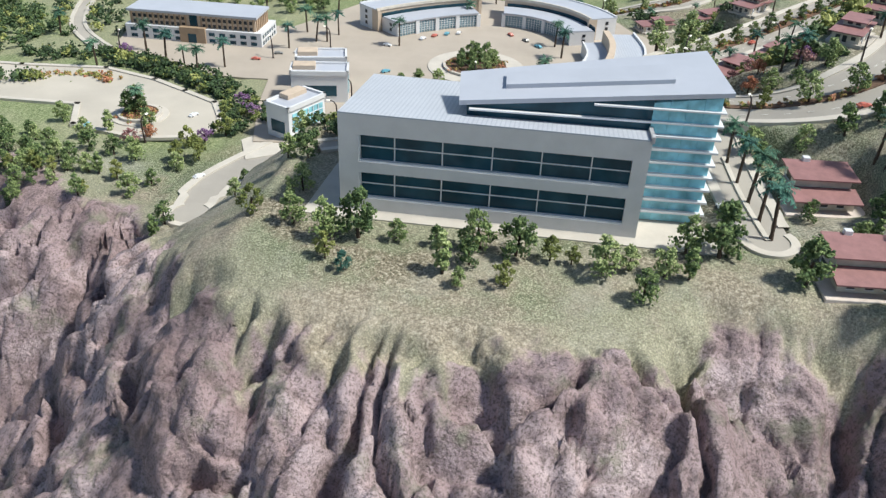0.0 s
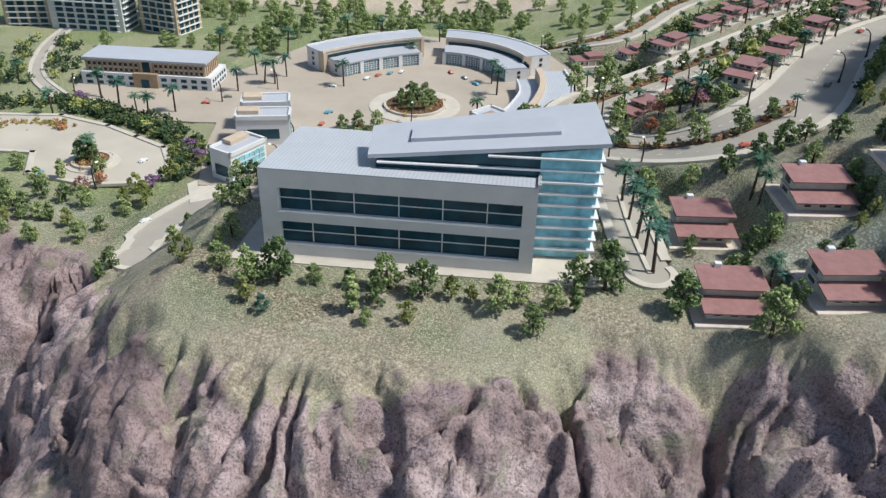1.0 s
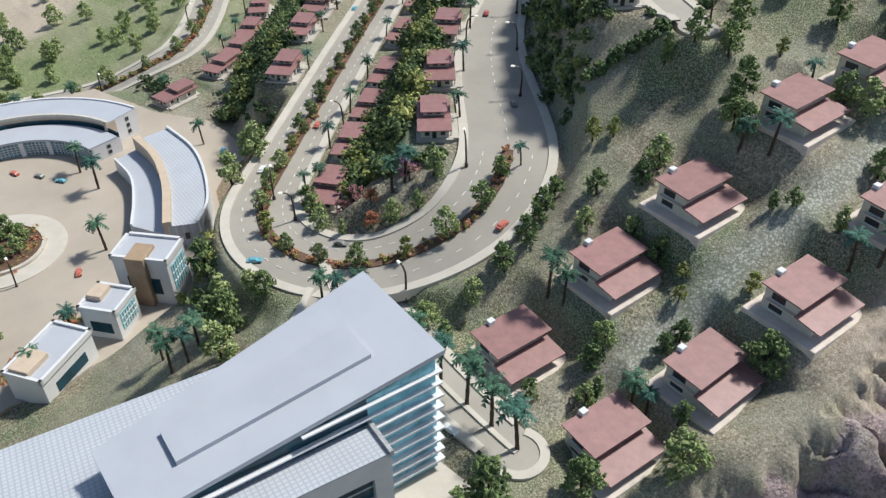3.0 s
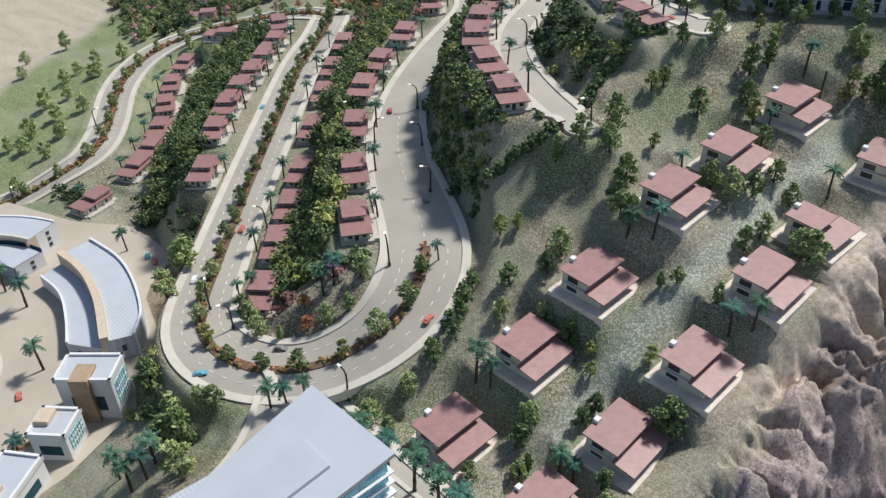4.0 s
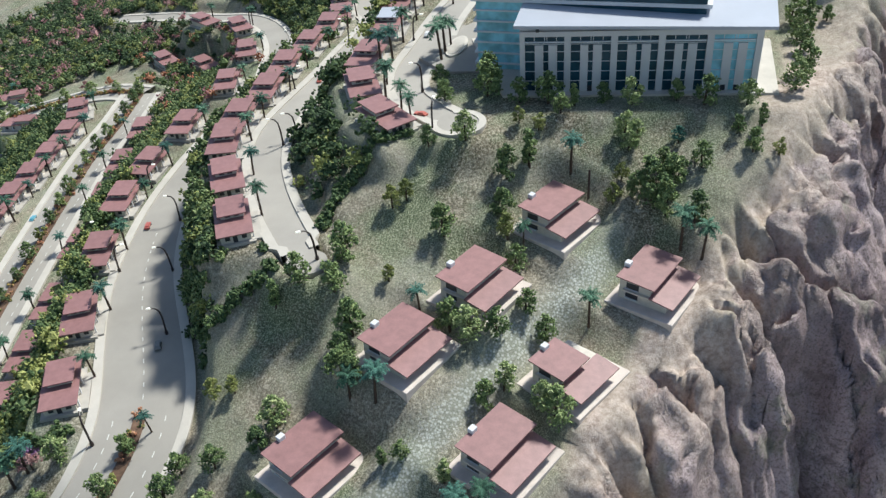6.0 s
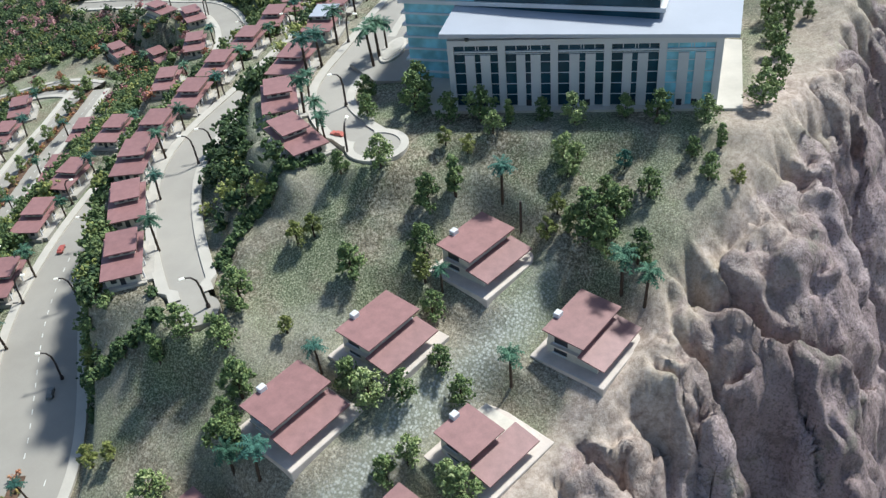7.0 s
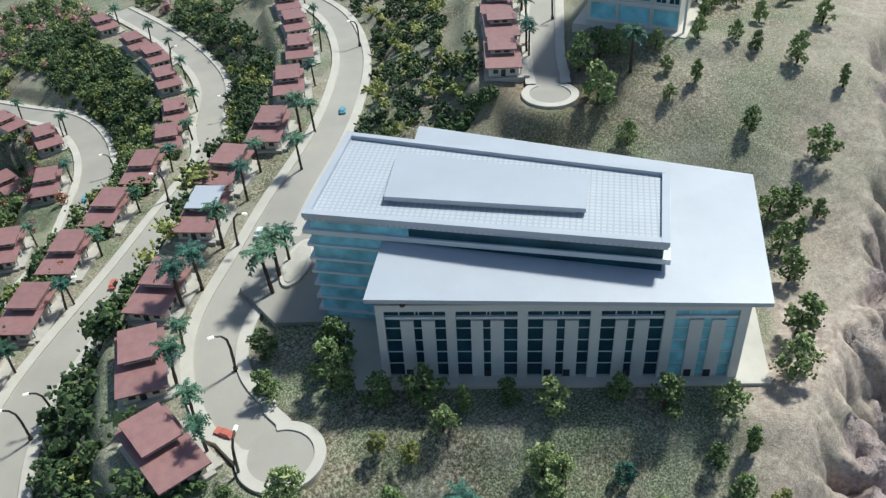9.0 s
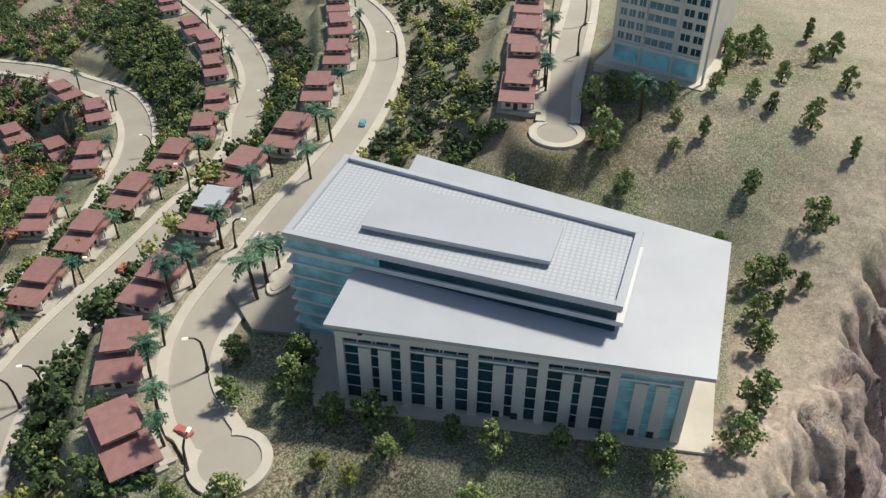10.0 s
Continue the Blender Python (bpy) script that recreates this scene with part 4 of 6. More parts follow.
def build_tower():
    o = (1.350, .813)
    ob = thing("apartment_tower", pose(*o, .498), "tall pale grey model tower with rows of blue windows", "tower")
    P = lambda x, y: (x - o[0], y - o[1])
    plan = [P(1.350, .813), P(1.362, .726), P(1.469, .746), P(1.458, .836)]
    H = .125
    part("body", prism(plan, 0, H), worn("tower_wall", (0.74, 0.69, 0.64), 60, 0.06, 0.65), ob)
    w, e = Wall(plan[0], plan[1]), Wall(plan[1], plan[2])
    window_rows(w, ob, .026, .0115, 8, 3, .004, .030, .34, M_SKYGLASS, M_MULLION)
    window_rows(w, ob, .026, .0115, 8, 2, .032, .060, .45, M_SKYGLASS, M_MULLION)
    window_rows(w, ob, .026, .0115, 8, 2, .064, .088, .36, M_GLASS, M_MULLION)
    for a, b in ((.004, .028), (.032, .060), (.064, .087)):
        part("shop_window", w.block(bmesh.new(), a, b, .004, .019, -.001, .0005), M_CYAN, ob)
    for k in range(3):
        part("rib", w.block(bmesh.new(), .0295 + k * .0315, .0315 + k * .0315, 0, H, 0, .0016), M_WALL, ob)
    part("string_course", w.block(bmesh.new(), 0, w.length, .0215, .0235, 0, .002), M_WHITE, ob)
    part("roof", prism(inset(plan, -.002), H, H + .003), M_WHITE, ob)
    part("forecourt", prism(inset(plan, -.016), -.008, .0006), M_KERB, ob)
    return ob


build_tower()


# ---------------------------------------------------------------- the crescent and its court
def arc(cx, cy, r, a0, a1, n):
    return [(cx + r * math.cos(radians(a0 + (a1 - a0) * k / n)), cy + r * math.sin(radians(a0 + (a1 - a0) * k / n))) for k in range(n + 1)]


def band(inner, outer, z0, z1, bm=None):
    return prism(list(outer) + list(reversed(inner)), z0, z1, bm)


CX, CY, CZ = .11, 1.28, .098


def build_crescent(cx, cy, low, mid, high, a0, a1, low0, low1, bays, label):
    """A curved hall: a beige upper wing behind a lower glazed wing; a0 is its free end."""
    ob = thing("crescent_building", pose(cx, cy, CZ), label, "building")
    n = 14
    hz, lz = .0345, .0220
    sg = 1 if a1 > a0 else -1
    cap = sg * math.degrees(.006 / high)
    part("high_wing", band(arc(0, 0, mid, a0 + cap, a1 - cap, n), arc(0, 0, high, a0 + cap, a1 - cap, n), 0, hz), M_BEIGE, ob, "beige curved upper wing")
    part("high_roof", band(arc(0, 0, mid + .0015, a0, a1, n), arc(0, 0, high - .0015, a0, a1, n), hz + .0001, hz + .0012), M_ROOF, ob)
    part("parapet", band(arc(0, 0, mid - .0015, a0, a1, n), arc(0, 0, mid + .0015, a0, a1, n), hz - .001, hz + .0030), M_CREAM, ob)
    part("parapet", band(arc(0, 0, high - .0015, a0, a1, n), arc(0, 0, high + .0015, a0, a1, n), hz - .001, hz + .0030), M_WHITE, ob)
    for a, q in ((a0, cap), (a1, -cap)):
        part("end_block", band(arc(0, 0, mid + .012, a, a + q, 2), arc(0, 0, high + .0005, a, a + q, 2), 0, hz), M_WHITE, ob, "white end wall")
        part("end_block", band(arc(0, 0, mid - .003, a, a + q, 2), arc(0, 0, mid + .0119, a, a + q, 2), 0, hz), M_BEIGE, ob)
    part("low_wing", band(arc(0, 0, low, low0, low1, n), arc(0, 0, mid - .0002, low0, low1, n), 0, lz), M_WHITE, ob, "white curved lower wing")
    part("low_roof", band(arc(0, 0, low - .003, low0, low1, n), arc(0, 0, mid - .004, low0, low1, n), lz + .0002, lz + .0022), M_ROOF, ob)
    part("shadow_gap", band(arc(0, 0, mid - .0012, low0, low1, n), arc(0, 0, mid - .0004, low0, low1, n), lz, hz - .006), M_GLASS, ob, "dark glazed strip under the upper roof")
    step = (low1 - low0) / bays
    for k in range(bays):
        b0, b1 = low0 + step * (k + .09), low0 + step * (k + .91)
        win = part("window", band(arc(0, 0, low - .0006, b0, b1, 4), arc(0, 0, low + .001, b0, b1, 4), .002, .0195), M_SKYGLASS, ob, "tall glazed bay")
        for f in range(1, 6):
            c = b0 + (b1 - b0) * f / 6
            e = math.degrees(.0004 / low)
            part("mullion", band(arc(0, 0, low - .0016, c - e, c + e, 1), arc(0, 0, low, c - e, c + e, 1), .002, .0195), M_MULLION, win)
        for z in (.0055, .0090, .0125, .016):
            part("transom", band(arc(0, 0, low - .0013, b0, b1, 4), arc(0, 0, low, b0, b1, 4), z, z + .0006), M_MULLION, win)
        part("pier", band(arc(0, 0, low - .003, b1, b1 + step * .18, 2), arc(0, 0, low + .001, b1, b1 + step * .18, 2), 0, .0215), M_WHITE, ob)
    c, d = math.cos(radians(a0)), math.sin(radians(a0))
    ends = ((mid + .012) * c, (mid + .012) * d), (high * c, high * d)
    wl = Wall(*(ends if sg > 0 else ends[::-1]))
    for k in range(3):
        part("window", wl.block(bmesh.new(), wl.length * .45, wl.length * .45 + .005, .007 + .009 * k, .012 + .009 * k, -.0006, .0006), M_DARK, ob)
    c, d = math.cos(radians(low0)), math.sin(radians(low0))
    ends = (low * c, low * d), (mid * c, mid * d)
    wl = Wall(*(ends if sg > 0 else ends[::-1]))
    for k in range(2):
        part("window", wl.block(bmesh.new(), wl.length * .5, wl.length * .5 + .005, .006 + .008 * k, .0105 + .008 * k, -.0006, .0006), M_DARK, ob)
    return ob


build_crescent(.212, 1.088, .360, .402, .446, 133.5, 105.8, 132.0, 108.5, 4, "curved white and beige model hall with tall glazed bays")
build_crescent(.134, 1.325, .110, .151, .197, 21, 87, 13, 87, 4, "curved white and beige model hall with a deep roof")


def build_wing():
    ob = thing("curved_wing", pose(CX, CY, CZ), "low curved wing with white roofs and a beige spine wall", "building")
    rel = lambda pts: spline([(x - CX, y - CY) for x, y in pts], .004)
    out = rel([(.334, 1.325), (.339, 1.258), (.328, 1.198), (.305, 1.137), (.279, 1.104)])
    mid = rel([(.291, 1.320), (.293, 1.262), (.279, 1.195), (.249, 1.118)])
    inn = rel([(.257, 1.312), (.258, 1.260), (.242, 1.208), (.222, 1.162)])
    k = 16
    pick = lambda q: [tuple(q[round(i * (len(q) - 1) / (k - 1))]) for i in range(k)]
    out, mid, inn = pick(out), pick(mid), pick(inn)

    def shift(line, w):
        r = []
        for i in range(k):
            a, b = Vector(line[max(0, i - 1)]), Vector(line[min(k - 1, i + 1)])
            t = (b - a).normalized()
            r.append((line[i][0] - t.y * w, line[i][1] + t.x * w))
        return r
    part("outer_roof", band(mid, out, 0, .031), M_GRID, ob, "white gridded roof")
    part("inner_roof", band(inn, mid, 0, .019), M_ROOF, ob, "lower white roof")
    part("spine_wall", band(shift(mid, -.0045), shift(mid, .0045), 0, .0370), M_BEIGE, ob, "beige curved spine wall")
    part("parapet", band(shift(out, -.0015), shift(out, .0015), 0, .0345), M_WHITE, ob)
    part("parapet", band(shift(inn, -.0012), shift(inn, .0012), 0, .0215), M_WHITE, ob)
    e = Wall(inn[-1], mid[-1])
    part("window", e.block(bmesh.new(), .012, .016, .006, .010, -.001, .0006), M_DARK, ob)
    e = Wall(mid[-1], out[-1])
    part("window", e.block(bmesh.new(), .016, .021, .012, .020, -.001, .0006), M_DARK, ob)
    return ob


build_wing()


def build_kiosk(x, y, turn, a, b, h, z, panel, label):
    """A small flat-roofed pavilion with a glazed side, a rimmed roof and a tan stair box."""
    ob = thing("pavilion", pose(x, y, z, 0, 0, turn), label, "pavilion", "small pavilions of the court")
    plan = [(-a, -b), (a, -b), (a, b), (-a, b)]
    part("body", prism(plan, 0, h), M_WHITE, ob)
    part("roof", prism(inset(plan, .002), h, h + .0008), M_ROOF, ob, "plain white roof")
    part("parapet", poly_rim(bmesh.new(), plan, [h] * 4, .0035, .003), M_WHITE, ob)
    w = Wall(plan[1], plan[2])
    win = part("window", w.block(bmesh.new(), .006, w.length - .004, h * .30, h * .84, -.001, .0006), M_CYAN, ob, "cyan glazed side")
    for k in range(1, 6):
        s = .006 + (w.length - .010) * k / 6
        part("mullion", w.block(bmesh.new(), s - .0004, s + .0004, h * .30, h * .84, .0006, .0014), M_MULLION, win)
    for f in (.48, .66):
        part("transom", w.block(bmesh.new(), .006, w.length - .004, h * f, h * f + .0008, .0006, .0013), M_MULLION, win)
    w = Wall(plan[0], plan[1])
    part("window", w.block(bmesh.new(), w.length * .2, w.length * .8, h * .25, h * .6, -.001, .0005), M_GLASS, ob)
    if panel == "box":
        part("stair_box", boxes((-a * .95, -a * .15, -b * .3, b * .75, h, h + .0065), bevel=.0004), M_BEIGE, ob, "tan box on the roof")
    else:
        part("stair_wall", boxes((-.012, .008, -b - .006, b * .1, 0, h + .005), bevel=.0004), M_TAN, ob, "tan stair tower")
    return ob


build_kiosk(-.120, .988, -33, .018, .0305, .042, .096, "box", "white pavilion with a cyan glazed side and tan roof box")
build_kiosk(-.108, 1.092, 6, .036, .017, .040, .098, "box", "white pavilion with a glazed front above a plinth")
build_kiosk(-.115, 1.148, 8, .033, .018, .039, .098, "box", "white pavilion with a tan roof box")
build_kiosk(.087, 1.000, 35, .034, .020, .033, .098, "box", "white pavilion with a tan roof box beside palms")
build_kiosk(.209, 1.060, -47, .029, .019, .056, .098, "tall", "tall white pavilion with a tan stair tower")
build_kiosk(.154, 1.035, -50, .019, .018, .036, .098, "box", "small white pavilion with a tan corner")


def build_institute():
    """The long beige hall with two rows of narrow windows."""
    o = (-.236, 1.284)
    ob = thing("long_hall", pose(*o, .0985, 0, 0, -5.8), "long beige and white model hall with rows of narrow windows", "building")
    L, D = .203, .056
    part("base_storey", prism([(-L, -.007), (.010, -.007), (.010, D + .008), (-L, D + .008)], 0, .0215), M_WHITE, ob, "white ground storeys")
    part("upper_storey", prism([(-L + .006, 0), (0, 0), (0, D), (-L + .006, D)], .0215, .0405), M_BEIGE, ob, "beige upper storeys")
    part("roof", prism([(-L + .003, -.003), (.003, -.003), (.003, D + .003), (-L + .003, D + .003)], .0405, .0440), M_ROOF, ob)
    w = Wall((-L, -.007), (.010, -.007))
    for s0, s1, cols in ((.004, w.length * .43, 5), (w.length * .60, w.length - .004, 5)):
        window_rows(w, ob, .0025, .0095, 2, cols, s0, s1, .28, M_GLASS)
    u = Wall((-L + .006, 0), (0, 0))
    mid = u.length * .51
    for s0, s1 in ((.003, mid - .012), (mid + .012, u.length - .003)):
        window_rows(u, ob, .0225, .0090, 2, 10, s0, s1, .27, M_DARK)
        for k in range(11):
            x = s0 + (s1 - s0) * k / 10
            part("fin", u.block(bmesh.new(), x - .0010, x + .0010, .0215, .0395, 0, .0018), M_TAN, ob)
    part("slot", u.block(bmesh.new(), mid - .006, mid + .006, .0215, .0405, -.001, .0008), M_GLASS, ob, "dark glazed slot over the porch")
    part("porch", u.block(bmesh.new(), mid - .020, mid + .020, 0, .0235, 0, .010), M_TAN, ob, "tan entrance porch")
    part("entrance", u.block(bmesh.new(), mid - .007, mid + .006, .001, .0145, .010, .0106), M_GLASS, ob)
    e = Wall((.010, -.007), (.010, D + .008))
    window_rows(e, ob, .0025, .0095, 2, 6, .004, e.length - .004, .26, M_GLASS)
    v = Wall((0, 0), (0, D))
    for k in range(7):
        x = .004 + (v.length - .008) * k / 6
        part("fin", v.block(bmesh.new(), x - .0010, x + .0010, .0215, .0395, 0, .0018), M_TAN, ob)
    return ob


build_institute()


def build_far_tower(x, y, z, turn, a, b, h, rows, cols, mat, label):
    ob = thing("far_tower", pose(x, y, z, 0, 0, turn), label, "tower", "far towers")
    plan = [(-a, -b), (a, -b), (a, b), (-a, b)]
    part("body", prism(plan, 0, h), mat, ob)
    part("roof", prism(inset(plan, -.003), h, h + .003), M_ROOF, ob)
    for i in range(2):
        w = Wall(plan[i], plan[i + 1])
        for r in range(rows):
            zz = .008 + r * (h - .010) / rows
            part("balcony", w.block(bmesh.new(), w.length * .06, w.length * .94, zz, zz + .0018, 0, .004), M_WHITE, ob)
            for c in range(cols):
                s = w.length * (.08 + .84 * (c + .5) / cols)
                part("window", w.block(bmesh.new(), s - w.length * .3 / cols, s + w.length * .3 / cols, zz + .0022, zz + (h - .01) / rows - .001, -.001, .0004), M_GLASS, ob)
    return ob


build_far_tower(-.399, 1.653, .078, -25, .045, .035, .095, 7, 4, M_BEIGE, "beige model tower with white balconies")
build_far_tower(-.550, 1.655, .079, -8, .075, .030, .075, 6, 6, M_WALL, "white model slab with dark glazed floors")
build_far_tower(-.680, 1.682, .060, 5, .045, .035, .090, 7, 4, M_BEIGE, "beige model tower with white balconies")


# ---------------------------------------------------------------- squares
def flat(name, poly, z, mat, label, thick=.006):
    ob = part(name, prism(poly, z - thick, z), mat, None, label)
    return tagged(ob, category="paving", kind="structure")


court = [(.288, 1.051), (.250, 1.066), (.233, 1.030), (.135, .980), (.04, .99), (-.059, .955), (-.165, .950), (-.184, 1.061), (-.19, 1.15), (-.223, 1.15), (-.326, 1.163), (-.445, 1.27), (-.455, 1.38), (-.20, 1.385), (-.11, 1.53), (.082, 1.60), (.31, 1.56), (.354, 1.435), (.401, 1.366), (.409, 1.32), (.408, 1.276), (.396, 1.241), (.354, 1.215), (.336, 1.195), (.315, 1.13)]
flat("pavement", court, CZ + .0012, M_PLAZA, "pale sand-coloured paving of the court")
WEST_PAVING = [(-.221, 1.015), (-.215, .985), (-.235, .955), (-.30, .945), (-.387, .975), (-.407, 1.036), (-.53, 1.045), (-.60, 1.05), (-.62, 1.17), (-.538, 1.164), (-.42, 1.165), (-.34, 1.13), (-.288, 1.094), (-.24, 1.06)]
west_paving = flat("pavement", WEST_PAVING, .0984, M_PAVE, "pale paving round the small roundabout")
part("kerb", poly_rim(bmesh.new(), WEST_PAVING, [.0984] * len(WEST_PAVING), .0016, .007), M_KERB, west_paving, "pale raised kerb")
flat("pavement", [(-.163, .905), (-.115, .930), (-.095, .945), (-.156, .985), (-.180, .955)], .0978, M_KERB, "pale paving before the pavilion")


def roundabout(x, y, z, r0, r1, label):
    ob = thing("roundabout", pose(x, y, z), label, "roundabout")
    disc("apron", 0, 0, r1, -.004, .0012, M_KERB, ob, hole=r0)
    disc("kerb", 0, 0, r0 + .002, -.004, .0045, M_KERB, ob, hole=r0 - .002)
    disc("soil", 0, 0, r0 - .0015, -.004, .0035, M_SOIL, ob)
    return ob


roundabout(.095, 1.232, CZ + .0012, .046, .070, "round bed in the court with a broad pale apron")
roundabout(-.318, 1.010, .0984, .024, .034, "small round bed with a pale apron")


# the palm strip and the parking bays along the drive
lane = even(ROADS["drive"], .004)
lane = lane[(lane[:, 1] < .745) & (lane[:, 1] > .618)]
strip("palm_strip", lane, -.0028, .0012, .0020, .003, M_KERB, None, "thin pale kerb strip under the drive palms", "structure")
bay_lines = []
for y in (.735, .706, .677, .652, .627):
    k = int(abs(lane[:, 1] - y).argmin())
    x, z = float(lane[k, 0]), float(lane[k, 2]) + .0009
    bay_lines.append((x - .020, x - .002, y - .0006, y + .0006, z - .0004, z))
tagged(part("bay_marking", boxes(*bay_lines), M_BASE), "dull lines between the parking bays", "marking", kind="stuff")


# the paved yard beside the pillared block, with its palm island
flat("pavement", [(.925, .840), (.948, .805), (1.03, .845), (1.086, .830), (1.12, .90), (1.07, .945), (1.014, .926), (.973, .905), (.94, .89)], .4205, M_ASPHALT, "pale grey paving beside the office block", .010)
island = thing("palm_island", pose(.985, .872, .4205, 0, 0, 25), "small pale oval kerb island under three palms", "island")
part("kerb", prism([(.030 * math.cos(a), .011 * math.sin(a)) for a in np.linspace(0, 2 * math.pi, 25)[:-1]], -.003, .0022), M_KERB, island)
part("soil", prism([(.026 * math.cos(a), .0075 * math.sin(a)) for a in np.linspace(0, 2 * math.pi, 25)[:-1]], -.003, .0028), M_BASE, island)


def ground_at(pts):
    """Height of the ground, or of the road where one runs."""
    a = np.array([p[:2] for p in pts], float)
    rd, rz = road_near(a[:, 0], a[:, 1])
    return np.where(rd < -.004, rz + .0012, surface(a[:, 0], a[:, 1])[0])


# ---------------------------------------------------------------- villas on the slope
def build_villa(upper=.054, lower=.054):
    """A two-storey villa: an upper roof at the back, a lower one in front, on a pale slab."""
    ob = thing("villa", Matrix(), "cream model villa with two dull red roofs on a slab", "villa", "villas on the slope")
    a = .027
    part("slab", boxes((-.034, .034, -.037, .024, -.020, .0015), bevel=.0004), M_SLAB, ob, "pale pinkish base slab")
    part("lower_storey", boxes((-a + .004, a - .004, -.026, .016, .001, .0125)), M_CREAM, ob)
    part("upper_storey", boxes((-a + .004, -a + upper - .005, -.012, .0155, .0125, .0235)), M_CREAM, ob)
    bm = prism([(-a, -.0165), (-a + upper, -.0165), (-a + upper, .0175), (-a, .0175)], [.0222, .0222, .0242, .0242], [.0233, .0233, .0253, .0253])
    part("upper_roof", bm, M_RED, ob)
    bm = prism([(-a - .001, -.034), (-a + lower - .001, -.034), (-a + lower - .001, -.0125), (-a - .001, -.0125)], [.0108, .0108, .0138, .0138], [.0120, .0120, .0150, .0150])
    part("lower_roof", bm, M_RED, ob)
    part("chimney", boxes((-a + .016, -a + .022, .0135, .0185, .022, .0287), bevel=.0003), M_WHITE, ob, "white chimney block")
    ws, ww = Wall((-a + .004, -.026), (a - .004, -.026)), Wall((-a + .004, .016), (-a + .004, -.026))
    for k in range(3):
        win = part("window", ws.block(bmesh.new(), .006 + k * .013, .0115 + k * .013, .0045, .0090, -.001, .0003), M_DARK, ob)
        part("sill", ws.block(bmesh.new(), .0055 + k * .013, .0120 + k * .013, .0038, .0045, 0, .0008), M_WHITE, win)
    for z in (.0045, .0140):
        wx = ww if z < .01 else Wall((-a + .004, .0155), (-a + .004, -.012))
        win = part("window", wx.block(bmesh.new(), .006, .017, z, z + .0055, -.001, .0003), M_DARK, ob)
        part("sill", wx.block(bmesh.new(), .005, .016, z - .0008, z, 0, .0010), M_WHITE, win)
    part("balcony", ww.block(bmesh.new(), .004, .030, .0115, .0128, 0, .0030), M_CREAM, ob)
    return ob


first = None
random.seed(3)
for x, y, z in CHIMNEYS:
    m = pose(x + .008, y - .016, z - .0290, 0, 0, random.uniform(-2, 2))
    if first is None:
        first = build_villa()
        first.matrix_basis = m
    else:
        copy_thing(first, m)
small = build_villa(.034, .050)
small.matrix_basis = pose(.716, .552, .3040, 0, 0, -4)
tagged(small, "cream villa with a narrow upper and a wide lower roof")


# ---------------------------------------------------------------- terraced houses along the roads
def build_house(label):
    ob = thing("terraced_house", Matrix(), label, "house", "terraced houses along the roads")
    part("foundation", boxes((-.031, .029, -.0175, .0175, -.014, .001)), M_BASE, ob)
    part("ground_storey", boxes((-.027, .024, -.0135, .0135, .001, .0105)), M_CREAM, ob)
    part("lower_roof", prism([(-.031, -.0165), (.028, -.0165), (.028, .0165), (-.031, .0165)], [.0098, .0112, .0112, .0098], [.0109, .0123, .0123, .0109]), M_RED, ob)
    part("raised_storey", boxes((-.002, .0235, -.0105, .0105, .0105, .0168)), M_CREAM, ob)
    part("upper_roof", prism([(-.006, -.0130), (.027, -.0130), (.027, .0130), (-.006, .0130)], [.0163, .0172, .0172, .0163], [.0174, .0183, .0183, .0174]), M_RED, ob)
    wu = Wall((-.002, .0105), (-.002, -.0105))
    for q in (.004, .012):
        part("window", wu.block(bmesh.new(), q, q + .005, .0130, .0158, -.001, .0003), M_DARK, ob)
    wf, wr = Wall((-.027, .0135), (-.027, -.0135)), Wall((-.027, -.0135), (.024, -.0135))
    part("door", wf.block(bmesh.new(), .011, .015, .001, .0075, -.001, .0003), M_DARK, ob)
    for s in (.004, .019):
        part("window", wf.block(bmesh.new(), s, s + .0045, .0038, .0075, -.001, .0003), M_DARK, ob)
    for s in (.006, .017, .036):
        win = part("window", wr.block(bmesh.new(), s, s + .005, .0036, .0078, -.001, .0003), M_DARK, ob)
        part("sill", wr.block(bmesh.new(), s - .0005, s + .0055, .0029, .0036, 0, .0008), M_WHITE, win)
    for s in (-.024, -.008, .006):
        part("post", boxes((s, s + .0014, -.0162, -.0150, .001, .0100)), M_WHITE, ob)
    part("porch_floor", boxes((-.028, .020, -.0230, -.0135, -.010, .0012)), M_BASE, ob)
    return ob


first = None
for (x, y, a), z in zip(HOUSES, HOUSE_Z):
    m = pose(x, y, z + .001, 0, 0, a + random.uniform(-3, 3))
    if first is None:
        first = build_house("cream model house with a broad and a raised dull red roof")
        first.matrix_basis = m
    else:
        copy_thing(first, m)
pale = build_house("cream model house with a red roof and a pale raised roof")
pale.matrix_basis = pose(PALE[0], PALE[1], beside([PALE], "top")[0] + .001, 0, 0, PALE[2])
for ob in pale.children:
    if ob.name.startswith("upper_roof"):
        ob.data.materials.clear()
        ob.data.materials.append(M_ROOF)
        ob["label"] = "pale bluish raised roof"


# ---------------------------------------------------------------- plants
CRUMB = ((1, 0, 0), (-1, 0, 0), (0, 1, 0), (0, -1, 0), (0, 0, 1), (0, 0, -1))
CRUMB_FACES = ((0, 2, 4), (2, 1, 4), (1, 3, 4), (3, 0, 4), (2, 0, 5), (1, 2, 5), (3, 1, 5), (0, 3, 5))


